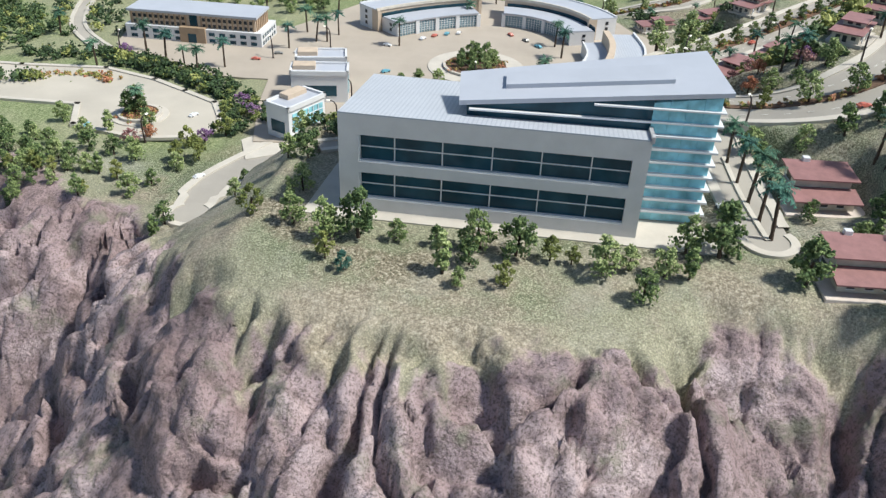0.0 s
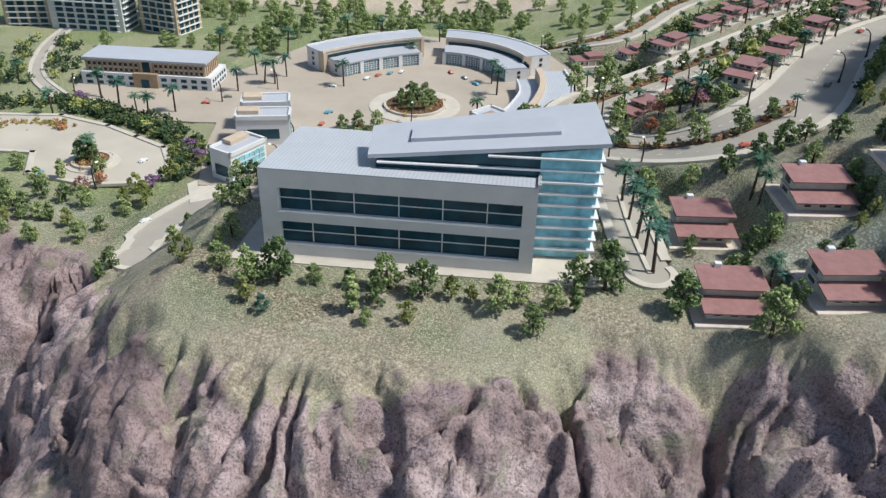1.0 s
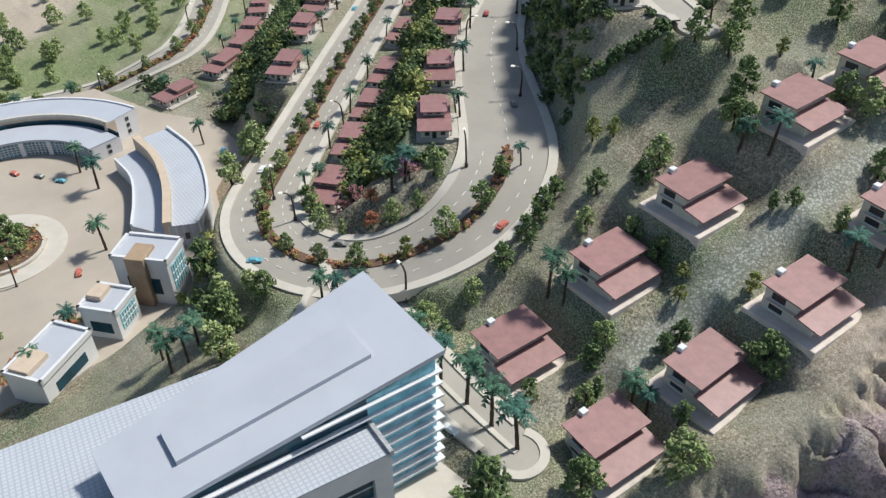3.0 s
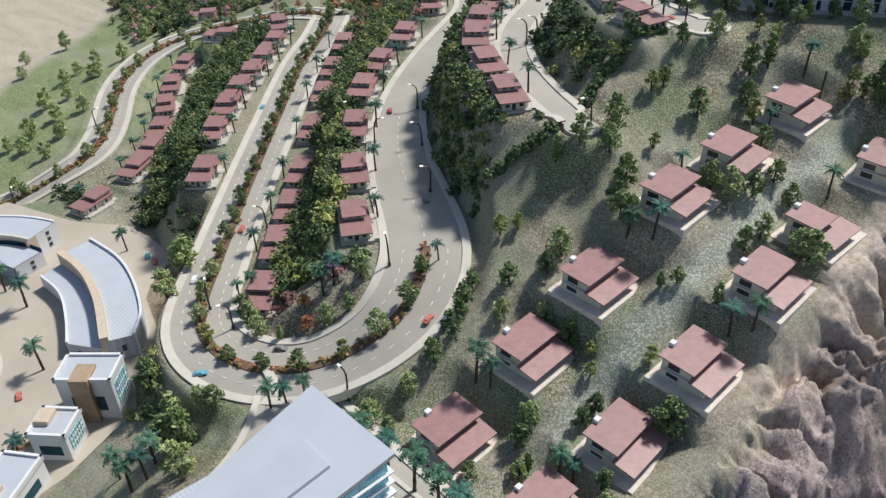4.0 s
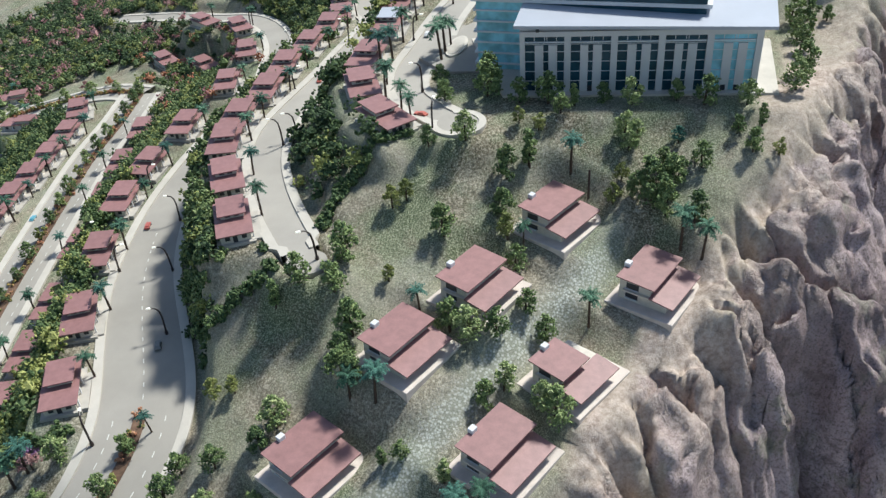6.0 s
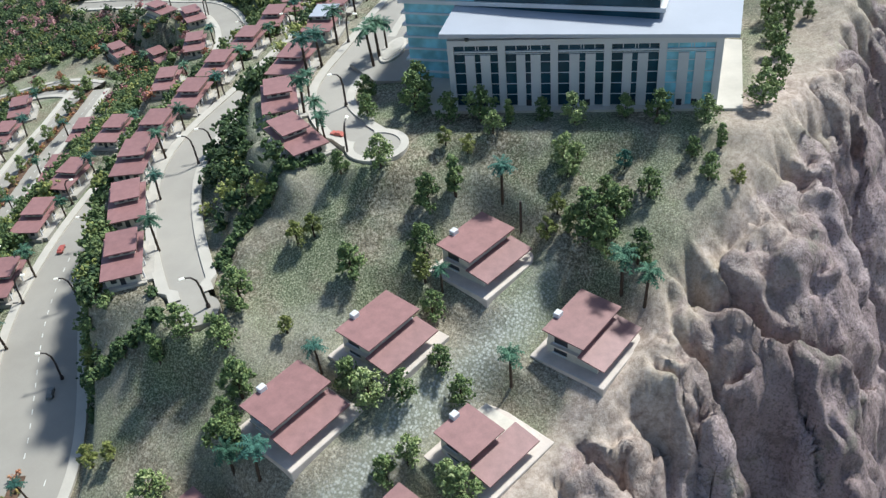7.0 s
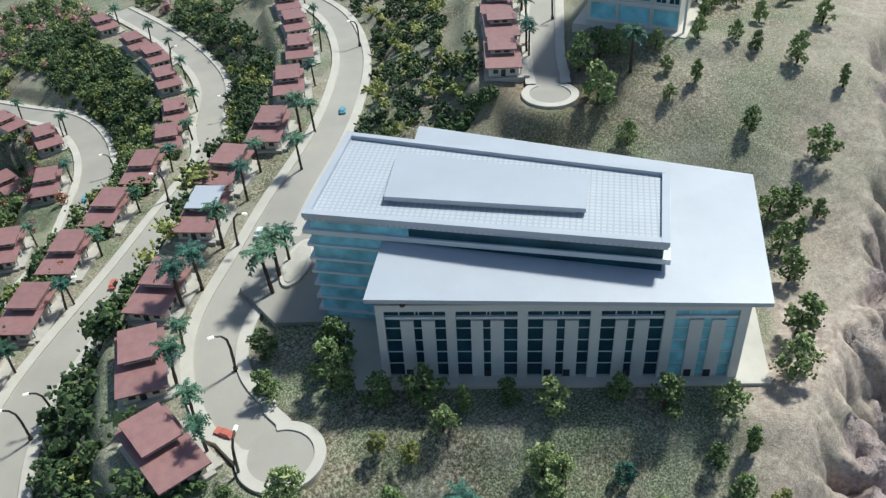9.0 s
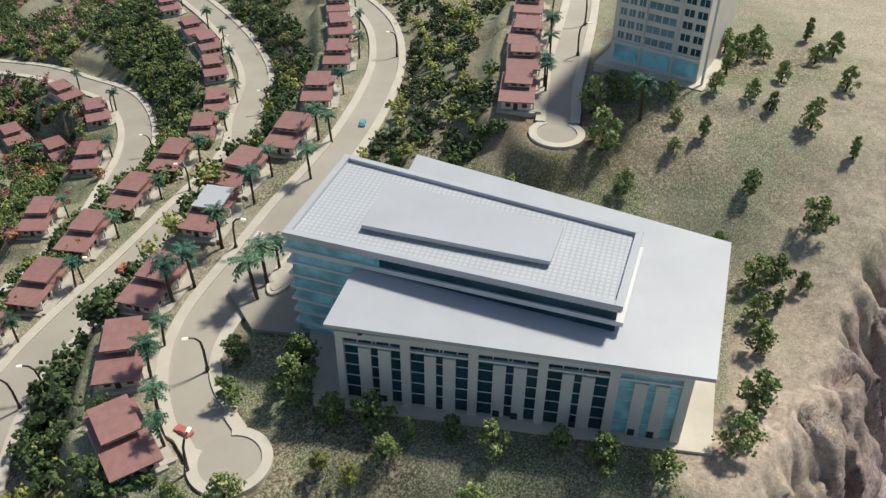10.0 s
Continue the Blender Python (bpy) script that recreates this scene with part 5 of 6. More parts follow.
def leaf_chips(rnd, centre, r, n, size, verts, faces, flat=.8):
    """Ragged crumbs of foliage spread over a lobe."""
    for _ in range(n):
        d = Vector((rnd.gauss(0, 1), rnd.gauss(0, 1), rnd.gauss(0, 1) + .25)).normalized()
        p = Vector(centre) + Vector((d.x, d.y, d.z * flat)) * r * rnd.uniform(.45, 1.18)
        t = d.cross(Vector((rnd.gauss(0, 1), rnd.gauss(0, 1), rnd.gauss(0, 1)))).normalized()
        b = d.cross(t)
        q = size * rnd.uniform(.5, 1.15)
        ax = (t * q * rnd.uniform(.45, 1.0), b * q * rnd.uniform(.3, .7), d * q * rnd.uniform(.3, .9))
        k = len(verts)
        verts += [p + (ax[0] * c[0] + ax[1] * c[1] + ax[2] * c[2]) * rnd.uniform(.7, 1.2) for c in CRUMB]
        faces += [(a + k, e + k, f + k) for a, e, f in CRUMB_FACES]


def core(rnd, centre, r, verts, faces, flat=.8):
    """A rough lump under the leaves."""
    k = len(verts)
    for c in CRUMB:
        q = Vector(c) * r * rnd.uniform(.7, 1.0)
        verts.append(Vector(centre) + Vector((q.x, q.y, q.z * flat)))
    faces += [(a + k, b + k, f + k) for a, b, f in CRUMB_FACES]


def crown_mesh(seed, lobes, spread, chips, lobe_r, chip, z0=.30, top=.92):
    rnd = random.Random(seed)
    verts, faces = [], []
    for i in range(lobes):
        f = i / max(1, lobes - 1)
        z = z0 + (top - z0) * f + rnd.uniform(-.05, .05)
        wide = spread * 1.25 * math.sin(math.pi * (.26 + .70 * f))
        a = i * 2.4 + rnd.uniform(-.5, .5)
        k = rnd.uniform(.55, 1.05)
        c = (wide * math.cos(a) * k, wide * math.sin(a) * k, z)
        r = lobe_r * rnd.uniform(.62, 1.0) * (1 - .35 * f)
        core(rnd, c, r * .55, verts, faces)
        leaf_chips(rnd, c, r, chips, chip, verts, faces)
    return verts, faces


def trunk_mesh(seed, h=.5, r=.035):
    rnd = random.Random(seed)
    bm = bmesh.new()
    rings = []
    for i in range(5):
        f = i / 4
        x, y = rnd.uniform(-.02, .02) * f, rnd.uniform(-.02, .02) * f
        rr = r * (1.25 - .7 * f)
        rings.append([bm.verts.new((x + rr * math.cos(k * math.pi / 3), y + rr * math.sin(k * math.pi / 3), -.15 + (h + .15) * f)) for k in range(6)])
    for i in range(4):
        for k in range(6):
            bm.faces.new((rings[i][k], rings[i][(k + 1) % 6], rings[i + 1][(k + 1) % 6], rings[i + 1][k]))
    for q in range(4):
        a, z = q * 1.7 + rnd.random(), h * rnd.uniform(.55, .9)
        tip = Vector((.16 * math.cos(a), .16 * math.sin(a), z + .18))
        b = [bm.verts.new((.012 * math.cos(k * 2.09), .012 * math.sin(k * 2.09), z)) for k in range(3)]
        t = bm.verts.new(tip)
        for k in range(3):
            bm.faces.new((b[k], b[(k + 1) % 3], t))
    bmesh.ops.recalc_face_normals(bm, faces=bm.faces)
    return bm


def build_tree(seed, mat, label, lobes=11, spread=.25, lobe_r=.20, chips=40, chip=.066, name="tree", group="model trees", category="tree", z0=.20, top=.88):
    ob = thing(name, Matrix(), label, category, group)
    part("trunk", trunk_mesh(seed), M_TRUNK, ob, "thin dark stem")
    v, f = crown_mesh(seed, lobes, spread, chips, lobe_r, chip, z0, top)
    c = new("crown", raw("crown", v, f, mat))
    c.parent = ob
    return ob


def clear_of_villas(q):
    """Moves a plant out from under a villa's walls, by the shortest way."""
    x, y = q[:2]
    for cx, cy, _ in CHIMNEYS + [(.708, .568, 0)]:
        u, v = x - cx - .008, y - cy + .021
        a, b = .034 + q[2] * .25, .031 + q[2] * .25
        if abs(u) < a and abs(v) < b:
            if a - abs(u) < b - abs(v):
                x += math.copysign(a - abs(u), u)
            else:
                y += math.copysign(b - abs(v), v)
    return (x, y) + tuple(q[2:])


def plant_all(protos, spots, lift=-.001, tilt=4, jitter=.12):
    """Set plants out over the ground; the first of each kind stands at its own first place."""
    spots = [clear_of_villas(q) for q in spots]
    for i, (s, z) in enumerate(zip(spots, ground_at(spots))):
        p = protos[i % len(protos)]
        m = pose(s[0], s[1], z + lift, random.uniform(-tilt, tilt), random.uniform(-tilt, tilt), random.uniform(0, 360))
        size = s[2] * random.uniform(1 - jitter, 1 + jitter)
        if p.scale.x < .5:
            copy_thing(p, m @ Matrix.Scale(size / p.scale.x, 4))
        else:
            p.matrix_basis = m @ Matrix.Scale(size, 4)


def woods(spots, label):
    """Trees too many and too far to count, as one mesh of stems and crowns."""
    verts, faces, base = [], [], 0
    for i, (q, z) in enumerate(zip(spots, ground_at(spots))):
        m = pose(q[0], q[1], z - .001, 0, 0, random.uniform(0, 360)) @ Matrix.Scale(q[2], 4)
        proto = GREENS[i % len(GREENS)]
        for ob in proto.children:
            me = ob.data
            co = np.empty(len(me.vertices) * 3)
            me.vertices.foreach_get("co", co)
            a = np.array(m)
            verts.append(co.reshape(-1, 3) @ a[:3, :3].T + a[:3, 3])
            faces += [tuple(base + k for k in p.vertices) for p in me.polygons]
            base += len(me.vertices)
    ob = new("woods", raw("woods", np.concatenate(verts), faces, M_GREEN))
    return tagged(ob, label, "trees", kind="stuff")


# trees by area: x, y, height
FRONT_TREES = [(-.022, .603, .036), (.003, .605, .043), (.032, .603, .021), (.062, .600, .022), (.094, .598, .036), (.121, .590, .041), (.068, .564, .035), (.087, .576, .026), (.080, .553, .018), (.183, .574, .031), (.202, .578, .026), (.209, .549, .031), (.226, .572, .029), (.244, .570, .029), (.248, .604, .037), (.273, .601, .048), (-.049, .622, .031), (.330, .570, .043), (.389, .537, .068)]
SLOPE_TREES = [(.487, .771, .029), (.463, .760, .030), (.437, .752, .027), (.408, .745, .032), (.375, .745, .032), (.335, .753, .029), (.335, .727, .028), (.500, .737, .030), (.476, .724, .028), (.550, .717, .030), (.530, .715, .030), (.520, .692, .028), (.508, .666, .030), (.572, .621, .021), (.583, .612, .021), (.418, .642, .033), (.403, .639, .028), (.466, .609, .023), (.451, .611, .023), (.486, .550, .038), (.595, .574, .024), (.657, .584, .026), (.673, .582, .025), (.685, .535, .034), (.691, .548, .028), (.736, .605, .027)]
SLOPE2_TREES = [(.700, .612, .030), (.697, .644, .032), (.689, .624, .032), (.632, .705, .037), (.615, .702, .031), (.601, .688, .030), (.612, .774, .030), (.646, .735, .033), (.678, .749, .039), (.630, .760, .027), (.749, .701, .037), (.767, .637, .028), (.802, .665, .034), (.854, .683, .040), (.829, .690, .034), (.842, .732, .038), (.921, .623, .032), (.884, .573, .044), (.905, .565, .038), (.936, .552, .032), (.384, .624, .023), (.395, .615, .022), (.355, .653, .023), (.413, .563, .024), (.734, .578, .026), (.609, .676, .027)]
KNOLL_TREES = [(.872, .796, .028), (.899, .826, .025), (.901, .765, .037), (.922, .777, .043), (.906, .730, .029), (.918, .705, .031), (.928, .681, .022), (.908, .684, .024), (.949, .662, .026), (.957, .636, .032), (.986, .605, .026), (.991, .579, .033), (1.011, .547, .031), (.999, .526, .023), (.981, .541, .021), (.968, .520, .024), (.912, .613, .022), (.927, .613, .021), (.917, .580, .025), (.915, .564, .025), (.877, .589, .025), (.880, .556, .037), (.886, .532, .031), (.820, .730, .030), (.800, .757, .027)]
BROW_TREES = [(1.161, .784, .041), (1.155, .754, .040), (1.219, .708, .034), (1.234, .625, .030), (1.287, .628, .032), (1.288, .570, .044), (1.369, .577, .028), (1.378, .620, .037), (1.370, .656, .028), (1.372, .675, .028), (1.423, .670, .033), (1.455, .620, .038), (1.485, .663, .032), (1.301, .684, .029), (1.272, .695, .026), (1.301, .712, .025), (1.238, .745, .054), (1.278, .784, .051), (1.302, .757, .038), (1.323, .731, .032), (1.403, .716, .042), (1.358, .705, .033), (1.435, .720, .036), (1.468, .719, .037), (1.517, .657, .033), (1.217, .586, .041), (1.229, .573, .036), (1.202, .559, .031), (1.183, .566, .039)]
BROW2_TREES = [(1.152, .551, .038), (1.100, .531, .040), (1.061, .521, .034), (1.233, .553, .024), (1.290, .770, .038), (1.451, .701, .029), (1.535, .692, .031), (1.442, .738, .037), (1.158, .860, .024), (1.146, .909, .025)]
COURT_TREES = [(.266, 1.038, .046), (.308, 1.056, .042), (.354, 1.092, .057), (.339, 1.052, .042), (.236, .972, .043), (.246, .888, .030), (.252, .872, .027), (.227, .908, .041), (.210, .890, .045), (.218, .878, .040), (.195, .848, .038), (.344, .951, .029), (.337, .926, .031), (.351, .972, .028), (.346, .900, .020), (.403, .859, .023), (.432, .874, .030), (.382, .870, .024), (.355, 1.109, .046), (.315, 1.096, .040)]
WEST_TREES = [(-.473, .944, .030), (-.445, .941, .025), (-.427, .897, .038), (-.391, .866, .027), (-.346, .871, .045), (-.341, .912, .039), (-.338, .961, .043), (-.311, .904, .038), (-.295, .978, .039), (-.234, .882, .035), (-.150, .852, .028), (-.124, .726, .029), (-.264, .819, .038), (-.211, .741, .036), (-.208, .762, .036), (-.405, .988, .040), (-.360, .943, .038), (-.520, 1.025, .032), (-.425, .947, .029), (-.389, .916, .033), (-.310, .858, .035), (-.284, .897, .045), (-.076, .738, .034), (-.078, .811, .030), (-.079, .880, .028), (-.051, .675, .036), (-.058, .737, .032), (-.058, .658, .032)]
YELLOW_TREES = [(-.017, .574, .023), (.111, .555, .023), (.146, .586, .023), (.161, .582, .017), (-.084, .635, .029), (.539, .782, .024), (.551, .769, .022), (.496, .638, .018), (.481, .627, .020), (.518, .591, .020), (.867, .602, .026), (.685, .710, .022), (.783, .657, .028), (.978, .500, .019), (.884, .604, .023), (.877, .710, .021), (.884, .693, .020), (.741, .753, .024), (.754, .747, .024), (-.236, .935, .028), (-.216, .906, .038), (-.201, .967, .028), (-.515, 1.007, .026), (-.240, .900, .027)]
TEAL_TREES = [(-.004, .562, .020), (.946, .581, .020)]
SLOPE_PALMS = [(.594, .674, .036), (.599, .650, .037), (.421, .705, .040), (.427, .689, .035), (.690, .675, .032), (.763, .561, .033), (.806, .641, .031), (.875, .651, .037), (.860, .534, .040), (.855, .514, .039), (.579, .554, .034), (.588, .537, .034), (.406, .600, .038), (.409, .588, .032), (.949, .864, .045), (.965, .872, .046), (.983, .879, .044), (.820, .795, .034), (.848, .855, .042), (1.029, .971, .044), (1.086, .959, .036), (.972, .942, .041), (.905, .914, .041), (1.143, .993, .035)]
COURT_PALMS = [(1.284, .737, .044), (1.285, .842, .039), (1.364, .893, .037), (.398, .892, .043), (.412, .892, .040), (.376, .993, .033), (.282, .827, .037), (.294, .819, .031), (.308, .809, .030), (.161, .879, .038), (.176, .876, .045), (.190, .886, .045), (.163, .909, .039), (.497, .827, .023)]
random.seed(11)
GREENS = [build_tree(20 + k, M_GREEN, "green model tree with a ragged clumpy crown", lobes=11 + k % 4, spread=.22 + .025 * (k % 3), lobe_r=.19 + .015 * (k % 3)) for k in range(6)]
TALLS = [build_tree(40 + k, M_GREEN, "tall narrow green model tree", lobes=13, spread=.13, lobe_r=.15, z0=.2, top=.95) for k in range(1)]
YELLOWS = [build_tree(50 + k, M_OLIVE, "yellow-green bushy model tree", lobes=9, spread=.22, lobe_r=.18, z0=.28, top=.82) for k in range(3)]
WEST_TREES = [(x, y, h * .72) for x, y, h in WEST_TREES]
for spots in (FRONT_TREES, SLOPE_TREES, SLOPE2_TREES, KNOLL_TREES, BROW_TREES, BROW2_TREES, COURT_TREES, WEST_TREES):
    plant_all(GREENS + TALLS[:1], [(x, y, min(h, .046) * (.78 if x > 1.12 else 1.0)) for x, y, h in spots if road_near(np.array([x]), np.array([y]))[0][0] > -.004])
plant_all(YELLOWS, [(x, y, h * 1.05) for x, y, h in YELLOW_TREES])
plant_all([build_tree(61, M_TEAL, "blue-green bushy model tree")], TEAL_TREES)
plant_all([build_tree(70 + k, M_PINK, "round pink flowering shrub", lobes=6, spread=.25, lobe_r=.26, z0=.3, top=.7, name="flowering_shrub", group="flowering shrubs", category="shrub") for k in range(2)],
          [(.365, .930, .026), (.377, .922, .024), (.416, .890, .022), (-.302, .933, .028), (1.000, 1.325, .024), (1.070, 1.418, .024), (1.030, 1.372, .022), (.936, 1.716, .026), (1.049, 1.775, .026)])
plant_all([build_tree(74 + k, M_ORANGE, "round orange flowering shrub", lobes=6, spread=.24, lobe_r=.26, z0=.3, top=.7, name="flowering_shrub", group="flowering shrubs", category="shrub") for k in range(2)],
          [(.377, .897, .022), (.367, .884, .023), (-.286, .950, .026), (1.050, 1.335, .024), (1.090, 1.416, .024), (.920, 1.110, .02), (.964, 1.680, .024)])
plant_all([build_tree(78, M_PURPLE, "round lilac flowering shrub", lobes=6, spread=.24, lobe_r=.26, z0=.3, top=.7, name="flowering_shrub", group="flowering shrubs", category="shrub")],
          [(-.220, .946, .028), (.421, .899, .022), (-.182, 1.022, .026), (-.203, 1.052, .026), (-.411, 1.220, .026)])


def build_palm(seed, mat, label):
    rnd = random.Random(seed)
    ob = thing("palm_tree", Matrix(), label, "palm tree", "model palms")
    bm = bmesh.new()
    rings = []
    bend = rnd.uniform(-.05, .05)
    for i in range(9):
        f = i / 8
        rr = (.032 - .010 * f) * (1.12 if i % 2 else .92)
        rings.append([bm.verts.new((bend * f * f + rr * math.cos(k * math.pi / 3), rr * math.sin(k * math.pi / 3), -.1 + .90 * f)) for k in range(6)])
    for i in range(8):
        for k in range(6):
            bm.faces.new((rings[i][k], rings[i][(k + 1) % 6], rings[i + 1][(k + 1) % 6], rings[i + 1][k]))
    bm.faces.new(rings[-1])
    part("trunk", bm, M_TRUNK, ob, "slim dark ringed trunk")
    verts, faces = [], []
    n = 20
    for q in range(n):
        a = q * 2.399 + rnd.uniform(-.2, .2)
        up = rnd.uniform(-.25, .75) if q < 15 else rnd.uniform(.7, 1.1)
        L = rnd.uniform(.20, .29)
        d = Vector((math.cos(a), math.sin(a), 0))
        s = Vector((-math.sin(a), math.cos(a), 0))
        base = Vector((bend, 0, .80))
        spine = []
        for i in range(7):
            f = i / 6
            spine.append(base + d * (L * f * math.cos(up * (1 - f * .3))) + Vector((0, 0, L * (math.sin(up) * f - .45 * f * f))))
        for i in range(6):
            w = .056 * math.sin(math.pi * (.18 + .75 * i / 6))
            p, nx = spine[i], spine[i + 1]
            for sd in (-1, 1):
                k = len(verts)
                verts += [p, nx, p.lerp(nx, .95) + s * sd * w * 1.3 + Vector((0, 0, -w * .55)), p.lerp(nx, .35) + s * sd * w * .55]
                faces += [(k, k + 1, k + 2, k + 3)]
    c = new("fronds", raw("fronds", verts, faces, mat))
    c.parent = ob
    c["label"] = "spreading blue-green fronds"
    return ob


M_PALM = leafy("palm_green", [(0.0, (0.018, 0.058, 0.036)), (0.5, (0.045, 0.13, 0.078)), (1.0, (0.22, 0.37, 0.23))])
PALMS = [build_palm(90 + k, (M_PALM, M_TEAL, M_PALM)[k], "model palm with drooping blue-green fronds") for k in range(3)]
plant_all(PALMS, [(x, y, h * 1.12) for x, y, h in SLOPE_PALMS + COURT_PALMS])
DRIVE_PALMS = [(.310, .735), (.311, .704), (.313, .675), (.315, .649), (.317, .623)]
CAMPUS_PALMS = [(-.023, 1.313), (.083, 1.451), (.224, 1.290), (.218, 1.341), (.189, 1.162), (-.152, 1.316), (.131, 1.565), (-.390, 1.242), (-.346, 1.197), (-.312, 1.174), (-.290, 1.157), (-.260, 1.188),
                (-.435, 1.171), (-.542, 1.299), (-.187, 1.280), (-.173, 1.360), (-.135, 1.317), (-.122, 1.353), (.371, 1.308), (-.044, 1.582), (.019, 1.608), (.205, 1.604), (.281, 1.578), (-.272, 1.511), (-.140, 1.472), (.074, 1.003), (.115, 1.046), (-.321, 1.011)]
plant_all(PALMS, [(x, y, .052) for x, y in DRIVE_PALMS] + [(x, y, random.uniform(.044, .053)) for x, y in CAMPUS_PALMS])
# a palm before each house, on its road side
plant_all(PALMS, [(x + .026 * math.sin(radians(a)) + .012 * math.cos(radians(a)), y - .026 * math.cos(radians(a)) + .012 * math.sin(radians(a)), random.uniform(.034, .044)) for x, y, a in HILL_HOUSES + WEST_HOUSES + MID_HOUSES + TOP_HOUSES + LANE_HOUSES])
plant_all(PALMS, [(x - .025 * math.sin(radians(a)), y + .025 * math.cos(radians(a)), random.uniform(.032, .040)) for x, y, a in LOOP_HOUSES + OUTER_HOUSES])


# ---------------------------------------------------------------- shrubberies too dense to count
HOUSE_XY = np.array([h[:2] for h in HOUSES] + [(c[0] + .008, c[1] - .02) for c in CHIMNEYS])


def free_of(x, y, road=.004, house=.027):
    rd = road_near(np.array([x]), np.array([y]))[0][0]
    return rd > road and np.hypot(HOUSE_XY[:, 0] - x, HOUSE_XY[:, 1] - y).min() > house


def shrubbery(name, zones, mats, label, size=(.010, .017), seed=5, house=.025, keep=1.0, road=.005, chip=.0036, chips=16):
    """Clumps scattered within bands along lines: points of the line, half width, spacing."""
    rnd = random.Random(seed)
    spots = []
    for pts, hw, gap in zones:
        line = spline(pts, gap)
        for i in range(len(line) - 1):
            t = line[i + 1] - line[i]
            nrm = np.array((-t[1], t[0])) / (np.linalg.norm(t) + 1e-9)
            for _ in range(max(1, round(2 * hw / gap * keep))):
                q = line[i] + t * rnd.random() + nrm * rnd.uniform(-hw, hw)
                if free_of(q[0], q[1], road, house):
                    spots.append((q[0], q[1]))
    if not spots:
        return
    zs = ground_at(spots)
    sets = [([], []) for _ in mats]
    for (x, y), z in zip(spots, zs):
        u = rnd.random() ** 2
        v, f = sets[min(len(mats) - 1, int(u * len(mats)))]
        for _ in range(rnd.choice((1, 2, 2))):
            r = rnd.uniform(*size) * .5
            c = (x + rnd.uniform(-.005, .005), y + rnd.uniform(-.005, .005), z + r * rnd.uniform(.5, 1.3))
            core(rnd, c, r * .7, v, f)
            leaf_chips(rnd, c, r, chips, chip, v, f)
    for (v, f), mat in zip(sets, mats):
        if v:
            ob = new(name, raw(name, v, f, mat))
            tagged(ob, label + " of " + mat.name.replace("_", " "), "shrubs", kind="stuff")


shrubbery("shrubbery", [([(.391, .948), (.461, .991), (.552, 1.078), (.644, 1.164), (.745, 1.246), (.893, 1.351), (1.020, 1.433)], .030, .0088)], [M_BUSH, M_OLIVE], "dense shrubs between house rows", size=(.014, .026), chip=.0039, chips=26, seed=1)
shrubbery("shrubbery", [([(x + .017, y - .021) for x, y, _ in LOOP_HOUSES], .013, .0100)], [M_BUSH, M_BUSH, M_OLIVE], "tall shrubs leaning over the lower house row", size=(.020, .031), chip=.0041, chips=30, seed=41, house=.010)
shrubbery("shrubbery", [([(.447, 1.307), (.539, 1.401), (.640, 1.504), (.740, 1.594), (.830, 1.643)], .052, .0118)], [M_BUSH, M_BUSH, M_OLIVE], "dense shrubs between house rows", size=(.014, .026), chip=.0039, chips=26, seed=2)
shrubbery("shrubbery", [([(.572, .872), (.618, .930), (.678, 1.001), (.748, 1.063), (.849, 1.115), (.990, 1.170), (1.100, 1.234), (1.178, 1.315), (1.235, 1.467), (1.288, 1.586), (1.317, 1.733)], .036, .0108),
                       ([(.599, .843), (.628, .905), (.668, .966)], .020, .011)], [M_BUSH, M_BUSH, M_OLIVE], "dense shrubs on the bank between roads", size=(.010, .019), chip=.0038, chips=24, seed=3)
shrubbery("shrubbery", [([(.722, .839), (.772, .905), (.842, .964), (.936, 1.007), (1.029, 1.049), (1.120, 1.089), (1.227, 1.173), (1.325, 1.288), (1.403, 1.444), (1.459, 1.569)], .031, .0112),
                       ([(.763, .803), (.794, .865)], .022, .012)], [M_BUSH, M_BUSH, M_OLIVE], "dense shrubs on the bank between roads", size=(.014, .026), chip=.0039, chips=26, seed=4, keep=.6)
shrubbery("shrubbery", [([(1.145, .917), (1.227, .960), (1.331, 1.030), (1.430, 1.120), (1.520, 1.280)], .050, .015), ([(1.168, .855), (1.271, .906)], .02, .013), ([(1.423, 1.009), (1.550, 1.120)], .04, .02)], [M_BUSH, M_OLIVE], "dense shrubs on the bank above the road", seed=6)
shrubbery("shrubbery", [([(1.010, 1.404), (1.080, 1.497), (1.109, 1.643), (1.098, 1.787)], .055, .015)], [M_BUSH, M_OLIVE, M_ORANGE, M_PINK], "dense flowering shrubs inside the bend", seed=7, road=.010)
shrubbery("shrubbery", [([(1.269, 1.839), (1.139, 2.029), (.914, 2.028), (.764, 2.063)], .11, .019), ([(1.269, 1.739), (1.391, 1.923), (1.500, 2.100)], .10, .020), ([(1.525, 1.457), (1.550, 1.750)], .12, .02)], [M_BUSH, M_BUSH, M_OLIVE, M_PINK], "dark wooded hillside", size=(.014, .024), seed=8)
shrubbery("shrubbery", [([(-.429, 1.207), (-.351, 1.175), (-.270, 1.130), (-.224, 1.081), (-.192, 1.023), (-.158, 1.032)], .022, .013), ([(-.075, .928), (-.064, .850), (-.057, .752)], .018, .012),
                       ([(-.205, .964), (-.187, 1.022)], .015, .012)], [M_BUSH, M_BUSH, M_OLIVE], "dense dark shrubs beside the paving", seed=9)
